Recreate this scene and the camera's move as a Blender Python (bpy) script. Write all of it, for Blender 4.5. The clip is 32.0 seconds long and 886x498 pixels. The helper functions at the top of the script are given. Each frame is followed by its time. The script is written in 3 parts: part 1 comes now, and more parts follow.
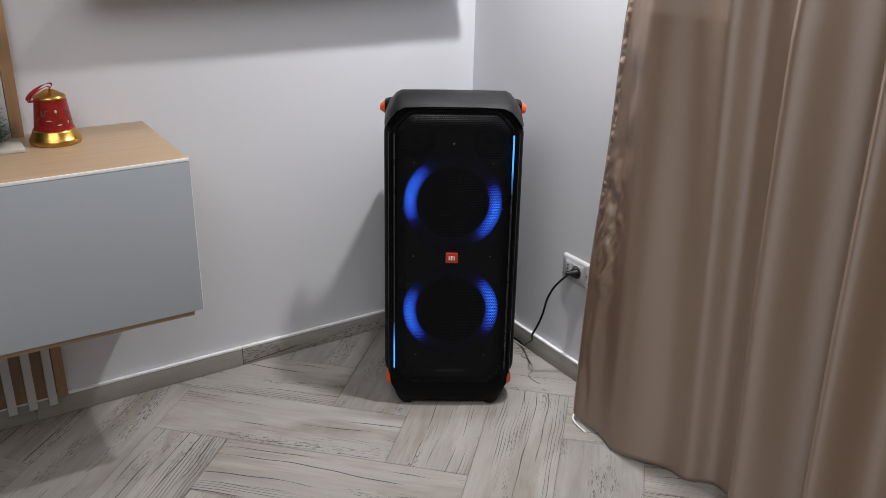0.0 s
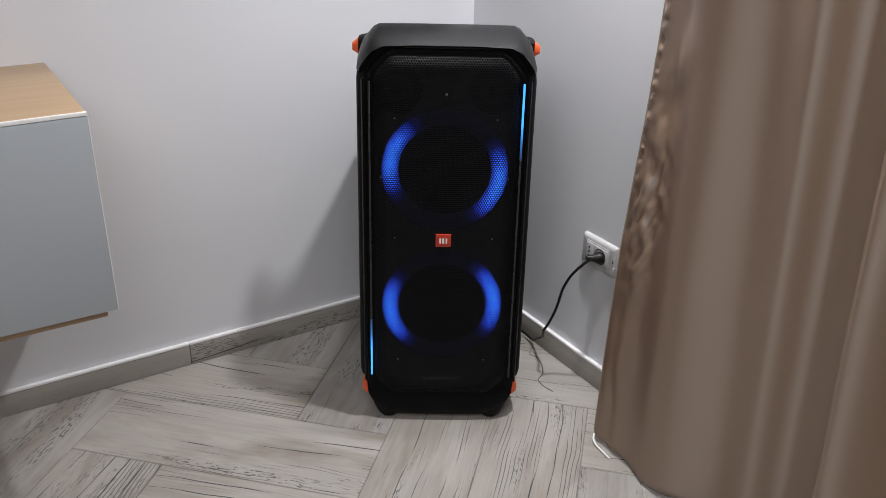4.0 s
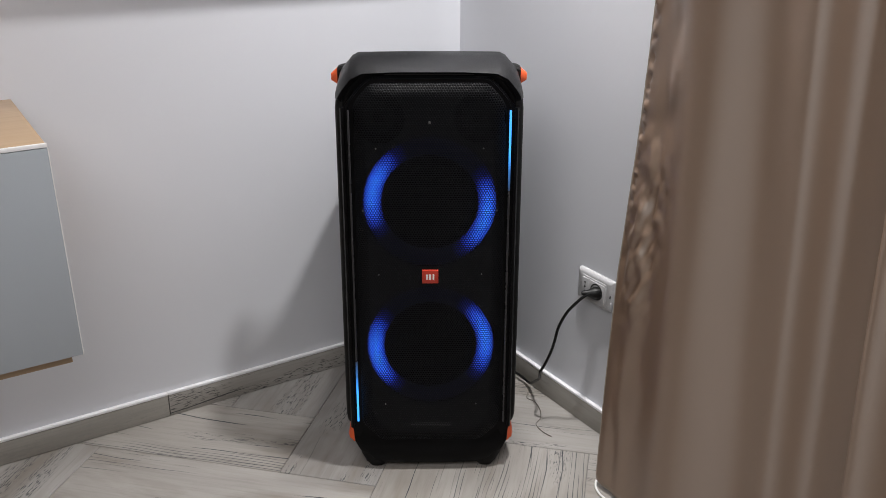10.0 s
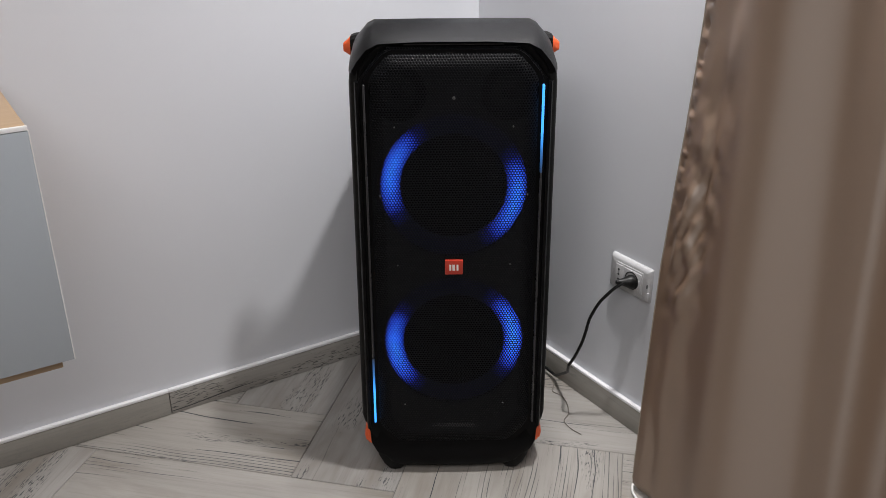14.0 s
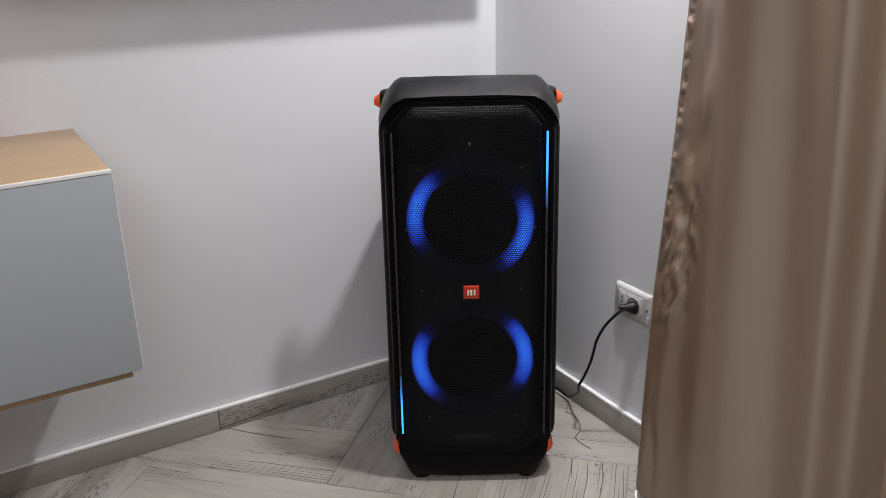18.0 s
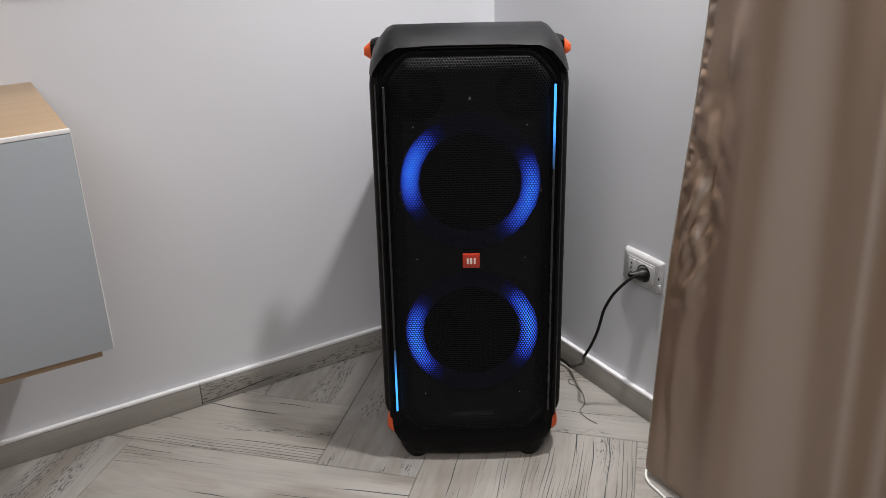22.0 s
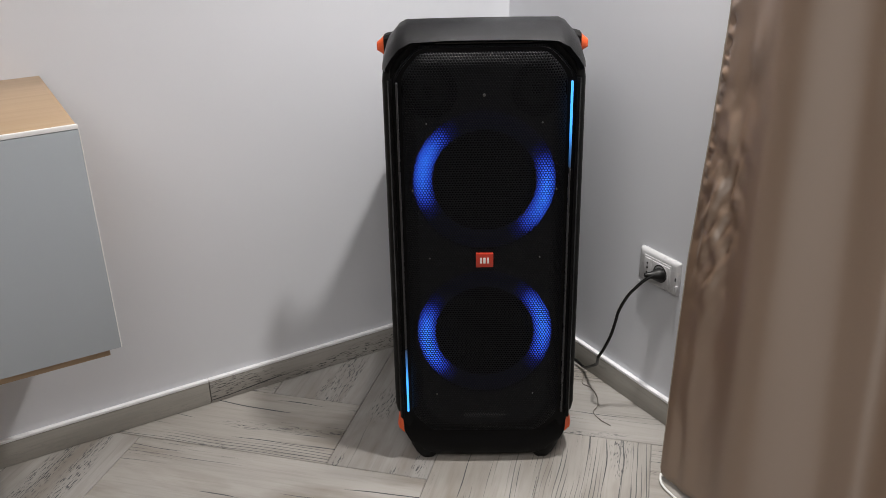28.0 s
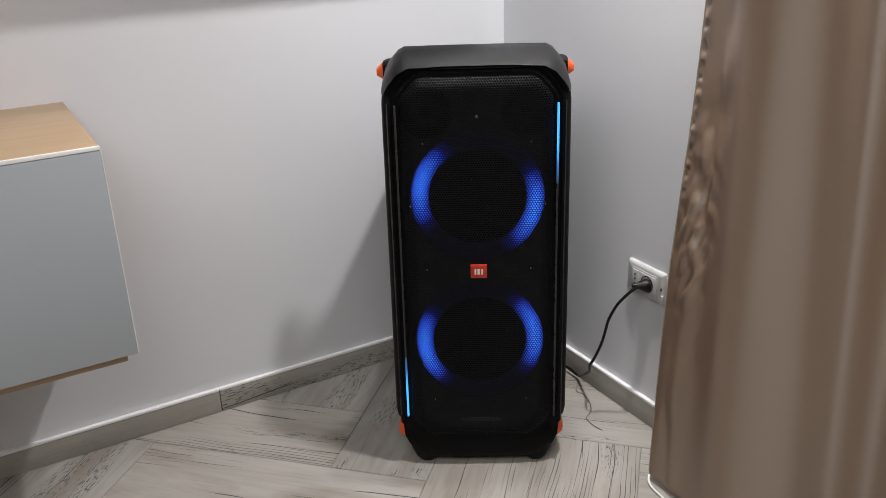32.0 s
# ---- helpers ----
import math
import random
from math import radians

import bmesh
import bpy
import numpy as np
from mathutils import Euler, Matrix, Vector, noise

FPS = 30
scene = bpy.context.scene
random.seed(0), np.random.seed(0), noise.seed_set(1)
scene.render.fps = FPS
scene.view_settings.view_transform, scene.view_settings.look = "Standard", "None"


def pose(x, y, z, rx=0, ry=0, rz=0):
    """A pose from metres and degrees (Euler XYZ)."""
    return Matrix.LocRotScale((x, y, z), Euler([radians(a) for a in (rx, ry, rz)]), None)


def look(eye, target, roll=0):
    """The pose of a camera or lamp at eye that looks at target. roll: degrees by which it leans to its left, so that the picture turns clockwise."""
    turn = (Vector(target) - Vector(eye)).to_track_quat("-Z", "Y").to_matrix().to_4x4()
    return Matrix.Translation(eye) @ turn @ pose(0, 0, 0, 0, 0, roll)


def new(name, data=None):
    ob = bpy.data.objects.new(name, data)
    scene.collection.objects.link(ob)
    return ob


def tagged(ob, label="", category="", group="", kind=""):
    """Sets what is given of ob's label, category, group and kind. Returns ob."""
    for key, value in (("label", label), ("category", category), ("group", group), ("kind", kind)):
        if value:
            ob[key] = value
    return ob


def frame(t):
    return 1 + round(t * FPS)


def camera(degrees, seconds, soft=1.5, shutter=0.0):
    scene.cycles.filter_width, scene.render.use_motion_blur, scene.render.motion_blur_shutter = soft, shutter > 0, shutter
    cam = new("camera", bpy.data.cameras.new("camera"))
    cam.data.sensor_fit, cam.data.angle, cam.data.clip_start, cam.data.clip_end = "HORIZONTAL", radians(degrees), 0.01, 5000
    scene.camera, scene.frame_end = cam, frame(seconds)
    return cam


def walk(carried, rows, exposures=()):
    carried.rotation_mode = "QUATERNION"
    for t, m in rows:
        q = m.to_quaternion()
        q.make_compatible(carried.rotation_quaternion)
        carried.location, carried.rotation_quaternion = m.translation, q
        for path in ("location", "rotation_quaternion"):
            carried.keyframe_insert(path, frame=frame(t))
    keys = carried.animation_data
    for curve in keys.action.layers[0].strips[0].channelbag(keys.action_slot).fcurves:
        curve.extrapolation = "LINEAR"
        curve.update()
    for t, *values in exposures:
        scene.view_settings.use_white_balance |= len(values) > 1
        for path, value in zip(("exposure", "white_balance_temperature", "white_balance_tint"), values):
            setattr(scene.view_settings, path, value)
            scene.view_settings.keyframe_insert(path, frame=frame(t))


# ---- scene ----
from mathutils import geometry

cam = camera(54.5, 32.0, soft=0.5)
PATH = [
    (0, (-1.617, -2.329, 1.388), (-0.61, -0.779, 0.624), 1.2),
    (0.5, (-1.635, -2.435, 1.414), (-0.618, -0.873, 0.689), 0.5),
    (1, (-1.643, -2.493, 1.416), (-0.643, -0.92, 0.69), 0.0),
    (1.5, (-1.631, -2.429, 1.391), (-0.63, -0.866, 0.646), 0.8),
    (2, (-1.599, -2.339, 1.354), (-0.588, -0.815, 0.546), 0.8),
    (2.5, (-1.59, -2.252, 1.364), (-0.538, -0.765, 0.539), 0.5),
    (3, (-1.569, -2.195, 1.362), (-0.535, -0.698, 0.531), 0.5),
    (3.5, (-1.429, -2.073, 1.318), (-0.452, -0.546, 0.473), -0.5),
    (4, (-1.32, -1.937, 1.253), (-0.348, -0.419, 0.386), 1.4),
    (4.5, (-1.256, -1.831, 1.201), (-0.248, -0.329, 0.347), 1.2),
    (6.5, (-1.231, -1.789, 1.155), (-0.192, -0.292, 0.331), 1.2),
    (7, (-1.234, -1.829, 1.16), (-0.225, -0.306, 0.345), 1.0),
    (7.5, (-1.244, -1.851, 1.162), (-0.258, -0.305, 0.363), 0.8),
    (8, (-1.257, -1.873, 1.169), (-0.273, -0.327, 0.368), 0.7),
    (8.5, (-1.269, -1.901, 1.177), (-0.276, -0.351, 0.393), 0.6),
    (9, (-1.279, -1.922, 1.188), (-0.279, -0.368, 0.424), 0.7),
    (9.5, (-1.273, -1.927, 1.182), (-0.277, -0.366, 0.425), 0.3),
    (10, (-1.255, -1.897, 1.178), (-0.262, -0.332, 0.428), 0.1),
    (10.5, (-1.249, -1.865, 1.174), (-0.258, -0.298, 0.424), -0.1),
    (11, (-1.239, -1.825, 1.173), (-0.256, -0.265, 0.398), -0.1),
    (11.5, (-1.228, -1.798, 1.165), (-0.248, -0.243, 0.377), -0.3),
    (12, (-1.226, -1.772, 1.16), (-0.244, -0.221, 0.368), -0.6),
    (12.5, (-1.226, -1.742, 1.155), (-0.238, -0.202, 0.347), -0.2),
    (13, (-1.22, -1.728, 1.151), (-0.238, -0.187, 0.337), -0.3),
    (13.5, (-1.22, -1.724, 1.154), (-0.234, -0.188, 0.338), -0.2),
    (14, (-1.214, -1.737, 1.153), (-0.231, -0.198, 0.336), -0.2),
    (14.5, (-1.217, -1.752, 1.155), (-0.239, -0.211, 0.335), -0.3),
    (16.5, (-1.266, -1.854, 1.173), (-0.307, -0.28, 0.398), -0.8),
    (17, (-1.284, -1.906, 1.18), (-0.328, -0.317, 0.43), -1.0),
    (17.5, (-1.299, -1.946, 1.186), (-0.354, -0.334, 0.474), -0.6),
    (18, (-1.304, -1.938, 1.193), (-0.363, -0.32, 0.489), -1.4),
    (18.5, (-1.295, -1.903, 1.183), (-0.359, -0.301, 0.437), -1.8),
    (19, (-1.283, -1.859, 1.172), (-0.32, -0.279, 0.413), -1.0),
    (19.5, (-1.265, -1.807, 1.161), (-0.289, -0.246, 0.38), -1.1),
    (20, (-1.238, -1.767, 1.155), (-0.256, -0.213, 0.367), -0.8),
    (20.5, (-1.231, -1.744, 1.156), (-0.247, -0.196, 0.357), -0.8),
    (21, (-1.228, -1.757, 1.154), (-0.256, -0.206, 0.348), -1.0),
    (21.5, (-1.236, -1.777, 1.157), (-0.282, -0.215, 0.351), -1.2),
    (22, (-1.246, -1.803, 1.164), (-0.304, -0.233, 0.357), -1.3),
    (22.5, (-1.255, -1.843, 1.163), (-0.317, -0.268, 0.362), -1.2),
    (23, (-1.262, -1.87, 1.17), (-0.328, -0.286, 0.383), -1.0),
    (23.5, (-1.27, -1.88, 1.184), (-0.35, -0.283, 0.407), -1.6),
    (24, (-1.28, -1.912, 1.199), (-0.368, -0.313, 0.419), -1.8),
    (24.5, (-1.28, -1.9, 1.19), (-0.366, -0.299, 0.412), -1.6),
    (25, (-1.265, -1.878, 1.184), (-0.353, -0.277, 0.405), -2.0),
    (25.5, (-1.246, -1.84, 1.178), (-0.336, -0.246, 0.383), -1.7),
    (27.5, (-1.231, -1.768, 1.168), (-0.3, -0.2, 0.345), -1.1),
    (28, (-1.234, -1.774, 1.163), (-0.317, -0.198, 0.342), -1.2),
    (28.5, (-1.237, -1.787, 1.167), (-0.315, -0.212, 0.349), -1.4),
    (29, (-1.235, -1.804, 1.172), (-0.318, -0.224, 0.358), -1.4),
    (29.5, (-1.233, -1.826, 1.176), (-0.331, -0.234, 0.368), -1.8),
    (30, (-1.244, -1.849, 1.175), (-0.346, -0.249, 0.379), -1.9),
    (30.5, (-1.255, -1.863, 1.181), (-0.355, -0.264, 0.384), -1.9),
    (31, (-1.264, -1.878, 1.185), (-0.357, -0.276, 0.402), -1.7),
    (31.5, (-1.264, -1.889, 1.187), (-0.358, -0.283, 0.414), -1.7),
    (32, (-1.263, -1.876, 1.186), (-0.354, -0.272, 0.413), -1.8),
]
walk(cam, [(t, look(eye, target, roll)) for t, eye, target, roll in PATH],
     exposures=[(0, 0.06, 6500, 10), (3, 0.05, 6500, 10), (4.5, 0.16, 6550, 10), (10, 0.13, 6550, 10), (17, 0.10, 6620, 10), (21, 0.12, 6680, 10), (32, 0.18, 6740, 9)])


# ---- world and light ----
world = bpy.data.worlds.new("world")
scene.world = world
world.use_nodes = True
world.node_tree.nodes["Background"].inputs[0].default_value = (0.02, 0.02, 0.022, 1)
world.node_tree.nodes["Background"].inputs[1].default_value = 0.3


# disc lamps added out of view, with no fixture built
def unseen_lamp(x, y, z, watts, size, colour=(1.0, 0.985, 0.985), spread=180, aim=None):
    data = bpy.data.lights.new("unseen_lamp", "AREA")
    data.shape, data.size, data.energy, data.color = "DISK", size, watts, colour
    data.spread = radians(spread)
    ob = new("unseen_lamp", data)
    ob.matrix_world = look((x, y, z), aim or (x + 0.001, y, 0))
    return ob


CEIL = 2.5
# main lamp, unseen, below the ceiling; placed from the shadows on the wall
unseen_lamp(-0.19, -0.75, 2.0, 15.6, 0.09, spread=150)
# weaker unseen lamp, placed from the shadow at the loudspeaker's foot
unseen_lamp(-0.17, -0.35, CEIL - 0.05, 9, 0.06)
# broad fill lamp added to lift the shade; stands for no real fixture
unseen_lamp(-2.1, -2.4, CEIL - 0.04, 47, 2.2)


# ---- materials ----
class Nodes:
    """A small builder of node materials."""

    def __init__(self, name, colour=(0.5, 0.5, 0.5), rough=0.5, metal=0.0, spec=0.5, sheen=0.0):
        self.m = bpy.data.materials.new(name)
        self.m.use_nodes = True
        self.t = self.m.node_tree
        self.b = self.t.nodes["Principled BSDF"]
        self.b.inputs["Base Color"].default_value = (*colour, 1)
        self.b.inputs["Roughness"].default_value = rough
        self.b.inputs["Metallic"].default_value = metal
        self.b.inputs["Specular IOR Level"].default_value = spec
        if sheen:
            self.b.inputs["Sheen Weight"].default_value = sheen

    def node(self, kind, **values):
        n = self.t.nodes.new(kind)
        for k, v in values.items():
            n.inputs[k.replace("_", " ")].default_value = v
        return n

    def link(self, a, b):
        self.t.links.new(a, b)

    def coords(self, scale=(1, 1, 1), shuffle=0.0):
        c = self.t.nodes.new("ShaderNodeTexCoord")
        mp = self.t.nodes.new("ShaderNodeMapping")
        mp.inputs["Scale"].default_value = scale
        self.link(c.outputs["Object"], mp.inputs["Vector"])
        if shuffle:
            info = self.t.nodes.new("ShaderNodeObjectInfo")
            mul = self.t.nodes.new("ShaderNodeVectorMath")
            mul.operation = "SCALE"
            mul.inputs[0].default_value = (shuffle, shuffle * 1.7, shuffle * 0.6)
            self.link(info.outputs["Random"], mul.inputs["Scale"])
            self.link(mul.outputs[0], mp.inputs["Location"])
        return mp.outputs[0]

    def noise(self, vec, scale, detail=4.0, rough=0.55, warp=0.0):
        n = self.node("ShaderNodeTexNoise", Scale=scale, Detail=detail, Roughness=rough, Distortion=warp)
        self.link(vec, n.inputs["Vector"])
        return n.outputs["Fac"]

    def ramp(self, fac, *stops):
        r = self.t.nodes.new("ShaderNodeValToRGB")
        e = r.color_ramp.elements
        while len(e) < len(stops):
            e.new(0.5)
        for el, (pos, col) in zip(e, stops):
            el.position = pos
            el.color = (*col, 1) if len(col) == 3 else col
        self.link(fac, r.inputs[0])
        return r.outputs[0]

    def mix(self, fac, a, b, mode="MIX"):
        n = self.t.nodes.new("ShaderNodeMix")
        n.data_type, n.blend_type = "RGBA", mode
        for sock, v in ((n.inputs[0], fac), (n.inputs[6], a), (n.inputs[7], b)):
            if isinstance(v, (int, float)):
                sock.default_value = v
            elif isinstance(v, tuple):
                sock.default_value = (*v, 1)
            else:
                self.link(v, sock)
        return n.outputs[2]

    def maths(self, op, a, b=0.0, clamp=False):
        n = self.t.nodes.new("ShaderNodeMath")
        n.operation, n.use_clamp = op, clamp
        for sock, v in zip(n.inputs, (a, b)):
            if isinstance(v, (int, float)):
                sock.default_value = v
            else:
                self.link(v, sock)
        return n.outputs[0]

    def colour(self, out):
        self.link(out, self.b.inputs["Base Color"])
        return self

    def rough(self, out):
        self.link(out, self.b.inputs["Roughness"])
        return self

    def bump(self, out, strength=0.2, distance=0.002):
        n = self.node("ShaderNodeBump", Strength=strength, Distance=distance)
        self.link(out, n.inputs["Height"])
        self.link(n.outputs[0], self.b.inputs["Normal"])
        return self


def grey(v):
    return (v, v, v)


def paint(name, colour, rough=0.6, grain=60, strength=0.12, vary=0.04):
    m = Nodes(name, colour, rough)
    c = m.coords()
    n = m.noise(c, 1.6, 3)
    lo, hi = tuple(v * (1 - vary) for v in colour), tuple(min(1, v * (1 + vary)) for v in colour)
    m.colour(m.ramp(n, (0.3, lo), (0.7, hi)))
    m.bump(m.noise(c, grain, 3), strength, 0.0015)
    return m.m


def plastic(name, colour, rough=0.5, grain=900, strength=0.15, spec=0.5):
    m = Nodes(name, colour, rough, spec=spec)
    c = m.coords()
    m.rough(m.ramp(m.noise(c, 25, 3), (0.3, grey(max(0.02, rough - 0.07))), (0.7, grey(min(1, rough + 0.07)))))
    m.bump(m.noise(c, grain, 2), strength, 0.0004)
    return m.m


def wood_tile(name, light, mid, dark, streak, cracks=0.0):
    """Printed wood-look porcelain: pale ground, brownish clouds, straight cracks and rows of specks."""
    m = Nodes(name, mid, 0.5, spec=0.4)
    long = m.coords((1.4, 9, 9), 37.0)
    base = m.ramp(m.noise(long, 1.5, 5, 0.6, 0.3), (0.30, mid), (0.62, light))
    cloud = m.ramp(m.noise(m.coords((1.6, 7, 7), 91.0), 1.3, 4, 0.6, 0.4), (0.46, grey(0)), (0.66, grey(0.85)))
    base = m.mix(cloud, base, dark)
    fine = m.noise(m.coords((4.0, 120, 120), 53.0), 1.2, 4, 0.7)
    base = m.mix(m.ramp(fine, (0.48, grey(0)), (0.68, grey(0.24))), base, tuple(v * 0.72 for v in dark))
    tone = m.t.nodes.new("ShaderNodeObjectInfo")
    warm = m.ramp(tone.outputs["Random"], (0.0, (0.92, 0.92, 0.93)), (0.5, (1.0, 0.985, 0.96)), (1.0, (0.95, 0.93, 0.90)))
    base = m.mix(1.0, base, warm, "MULTIPLY")
    # straight thin cracks along the grain, broken into dashes
    def dashes(pitch, half, shift, along, start, spread):
        sep = m.t.nodes.new("ShaderNodeSeparateXYZ")
        m.link(m.coords((1, 1, 1), shift), sep.inputs[0])
        sway = m.noise(m.coords((2.5, 3, 3), shift), 1.0, 2)
        across = m.maths("ADD", m.maths("ADD", sep.outputs["Y"], sep.outputs["Z"]), m.maths("MULTIPLY", sway, 0.05))
        v = m.maths("DIVIDE", across, pitch)
        cell = m.maths("FLOOR", v)
        off = m.maths("ABSOLUTE", m.maths("SUBTRACT", m.maths("FRACT", v), 0.5))
        spot = m.t.nodes.new("ShaderNodeCombineXYZ")
        m.link(m.maths("MULTIPLY", sep.outputs["X"], along), spot.inputs[0])
        m.link(m.maths("MULTIPLY", cell, 7.31), spot.inputs[1])
        dense = m.maths("ADD", m.noise(spot.outputs[0], 1.0, 2, 0.5), m.maths("MULTIPLY", m.maths("SUBTRACT", tone.outputs["Random"], 0.5), spread))
        seen = m.ramp(dense, (start - cracks, grey(0)), (start - cracks + 0.10, grey(1)))
        # the crack is widest in its middle
        return m.maths("LESS_THAN", off, m.maths("MULTIPLY", seen, half / pitch))
    cut = m.maths("MAXIMUM", dashes(0.037, 0.0015, 11.0, 3.2, 0.570, 0.24), m.maths("MULTIPLY", dashes(0.0093, 0.0009, 29.0, 3.0, 0.520, 0.30), m.ramp(m.noise(m.coords((1.6, 11, 11), 23.0), 1.0, 2, 0.5), (0.47, grey(0)), (0.58, grey(0.85)))))
    # rows of specks
    speck = m.ramp(m.noise(m.coords((55, 330, 330), 61.0), 1.0, 3, 0.6), (0.55, grey(0)), (0.61, grey(0.9)))
    rows = m.ramp(m.noise(m.coords((2.4, 15, 15), 47.0), 1.0, 3, 0.55), (0.555, grey(0)), (0.63, grey(1)))
    stain = m.maths("MAXIMUM", cut, m.maths("MULTIPLY", speck, rows))
    m.colour(m.mix(stain, base, streak))
    m.rough(m.ramp(m.noise(long, 3, 3), (0.3, grey(0.42)), (0.7, grey(0.58))))
    m.bump(m.mix(stain, fine, grey(0.0)), 0.22, 0.001)
    return m.m


def oak(name, light, dark, scale=1.0, axis="x"):
    m = Nodes(name, light, 0.45)
    s = {"x": (2, 30, 30), "z": (30, 30, 2)}[axis]
    c = m.coords(tuple(v * scale for v in s))
    m.colour(m.ramp(m.noise(c, 1.5, 5, 0.6, 0.5), (0.3, dark), (0.7, light)))
    m.bump(m.noise(c, 4, 3), 0.1, 0.0006)
    return m.m


WALL = paint("wall_paint", (0.638, 0.652, 0.692), 0.62, 140, 0.10, 0.015)
# dark tone made up for the unseen walls, to shape the curtain's reflections
TAUPE = paint("taupe_paint", (0.20, 0.18, 0.165), 0.7)
CEILING = paint("ceiling_paint", (0.8, 0.8, 0.8), 0.7)
GROUT = paint("grout", (0.20, 0.19, 0.18), 0.9)
TILE = wood_tile("wood_look_tile", (0.368, 0.355, 0.340), (0.300, 0.288, 0.272), (0.215, 0.192, 0.167), (0.046, 0.049, 0.055))
SKIRT_TILE = wood_tile("skirting_tile", (0.40, 0.385, 0.36), (0.33, 0.315, 0.295), (0.24, 0.225, 0.205), (0.05, 0.05, 0.05), 0.09)
SKIRT_PLAIN = wood_tile("plain_skirting_tile", (0.335, 0.325, 0.305), (0.30, 0.29, 0.272), (0.275, 0.265, 0.247), (0.262, 0.252, 0.234), -0.06)
SILICONE = paint("white_sealant", (0.82, 0.82, 0.84), 0.4, 200)
LACQUER = paint("grey_lacquer", (0.345, 0.378, 0.410), 0.48, 300, 0.03, 0.015)
EDGE_WHITE = paint("white_edge_band", (0.8, 0.8, 0.8), 0.4)
OAK = oak("light_oak", (0.42, 0.30, 0.19), (0.35, 0.245, 0.15))
OAK_DARK = oak("brown_oak", (0.30, 0.185, 0.105), (0.21, 0.125, 0.07), axis="z")
WHITE_SLAT = paint("white_lacquer", (0.50, 0.51, 0.525), 0.4)
HOOD = plastic("charcoal_plastic", (0.006, 0.006, 0.0066), 0.38, 1400, 0.25, spec=0.36)
BLACK = plastic("black_plastic", (0.0022, 0.0022, 0.0026), 0.40, spec=0.11)
RUBBER = plastic("black_rubber", (0.003, 0.003, 0.003), 0.6, 500, 0.4, spec=0.22)
GRILLE = plastic("black_steel_grille", (0.0030, 0.0034, 0.0046), 0.36, 600, 0.1, spec=0.15)
CONE = plastic("dark_cone", (0.0004, 0.0004, 0.0005), 0.7, spec=0.02)
BAFFLE = plastic("black_felt", (0.0014, 0.0014, 0.0018), 0.36, spec=0.10)
STRIP_GREY = plastic("smoked_diffuser", (0.022, 0.022, 0.024), 0.3)
ORANGE = plastic("orange_rubber", (0.78, 0.115, 0.03), 0.5, 400, 0.1)
BADGE_RED = plastic("orange_red_enamel", (0.46, 0.036, 0.018), 0.35)
BADGE_WHITE = plastic("white_enamel", (0.8, 0.78, 0.75), 0.35)
SCREW = Nodes("steel_screw", (0.16, 0.16, 0.16), 0.35, 1.0).m
PLATE = plastic("white_switch_plastic", (0.50, 0.50, 0.51), 0.3, 500, 0.03)
SOCKET_DARK = plastic("socket_hole", (0.02, 0.02, 0.02), 0.6)
CABLE = plastic("black_cable", (0.005, 0.005, 0.005), 0.42, spec=0.3)
GOLD = Nodes("gold_tin", (0.62, 0.36, 0.09), 0.28, 1.0)
GOLD = GOLD.bump(GOLD.noise(GOLD.coords(), 60, 3), 0.08, 0.001).m
RIBBON = plastic("red_ribbon", (0.36, 0.010, 0.018), 0.32)
# same ribbon, with the light on its satin put into the colour
RIBBON_LIT = plastic("red_ribbon_lit", (0.52, 0.11, 0.10), 0.22)
NEEDLE = plastic("frosted_needles", (0.018, 0.040, 0.026), 0.7)
STAND = paint("pale_stand", (0.46, 0.43, 0.38), 0.7)
SNOW = paint("snow_white", (0.75, 0.75, 0.74), 0.8)


# ---- mesh helpers ----
def obj(name, bm, material, parent=None, label="", smooth=None):
    me = bpy.data.meshes.new(name)
    bm.normal_update()
    bm.to_mesh(me)
    bm.free()
    me.materials.append(material)
    if smooth is not None:
        me.set_sharp_from_angle(angle=radians(smooth))
        me.shade_smooth() if smooth >= 180 else [make_smooth(p) for p in me.polygons]
    ob = new(name, me)
    if parent is not None:
        ob.parent = parent
    if label:
        ob["label"] = label
    return ob


def make_smooth(p):
    p.use_smooth = True


def part(name, bm, material, parent, label="", smooth=35):
    return obj(name, bm, material, parent, label, smooth)


def box(x0, x1, y0, y1, z0, z1, bevel=0.0, seg=2):
    bm = bmesh.new()
    bmesh.ops.create_cube(bm, size=1)
    for v in bm.verts:
        v.co = Vector((x0 + (v.co.x + 0.5) * (x1 - x0), y0 + (v.co.y + 0.5) * (y1 - y0), z0 + (v.co.z + 0.5) * (z1 - z0)))
    if bevel:
        bmesh.ops.bevel(bm, geom=list(bm.edges), offset=bevel, segments=seg, affect="EDGES", profile=0.6)
    return bm


def lathe(profile, steps=40, axis="z"):
    """A turned shape from (radius, height) pairs."""
    bm = bmesh.new()
    rings = []
    for r, h in profile:
        ring = []
        for k in range(steps):
            a = 2 * math.pi * k / steps
            co = (r * math.cos(a), r * math.sin(a), h) if axis == "z" else (r * math.cos(a), h, r * math.sin(a))
            ring.append(bm.verts.new(co))
        rings.append(ring)
    for a, b in zip(rings, rings[1:]):
        for k in range(steps):
            bm.faces.new((a[k], a[(k + 1) % steps], b[(k + 1) % steps], b[k]))
    if profile[0][0] > 1e-5:
        bm.faces.new(rings[0])
    if profile[-1][0] > 1e-5:
        bm.faces.new(rings[-1])
    bmesh.ops.remove_doubles(bm, verts=bm.verts, dist=1e-6)
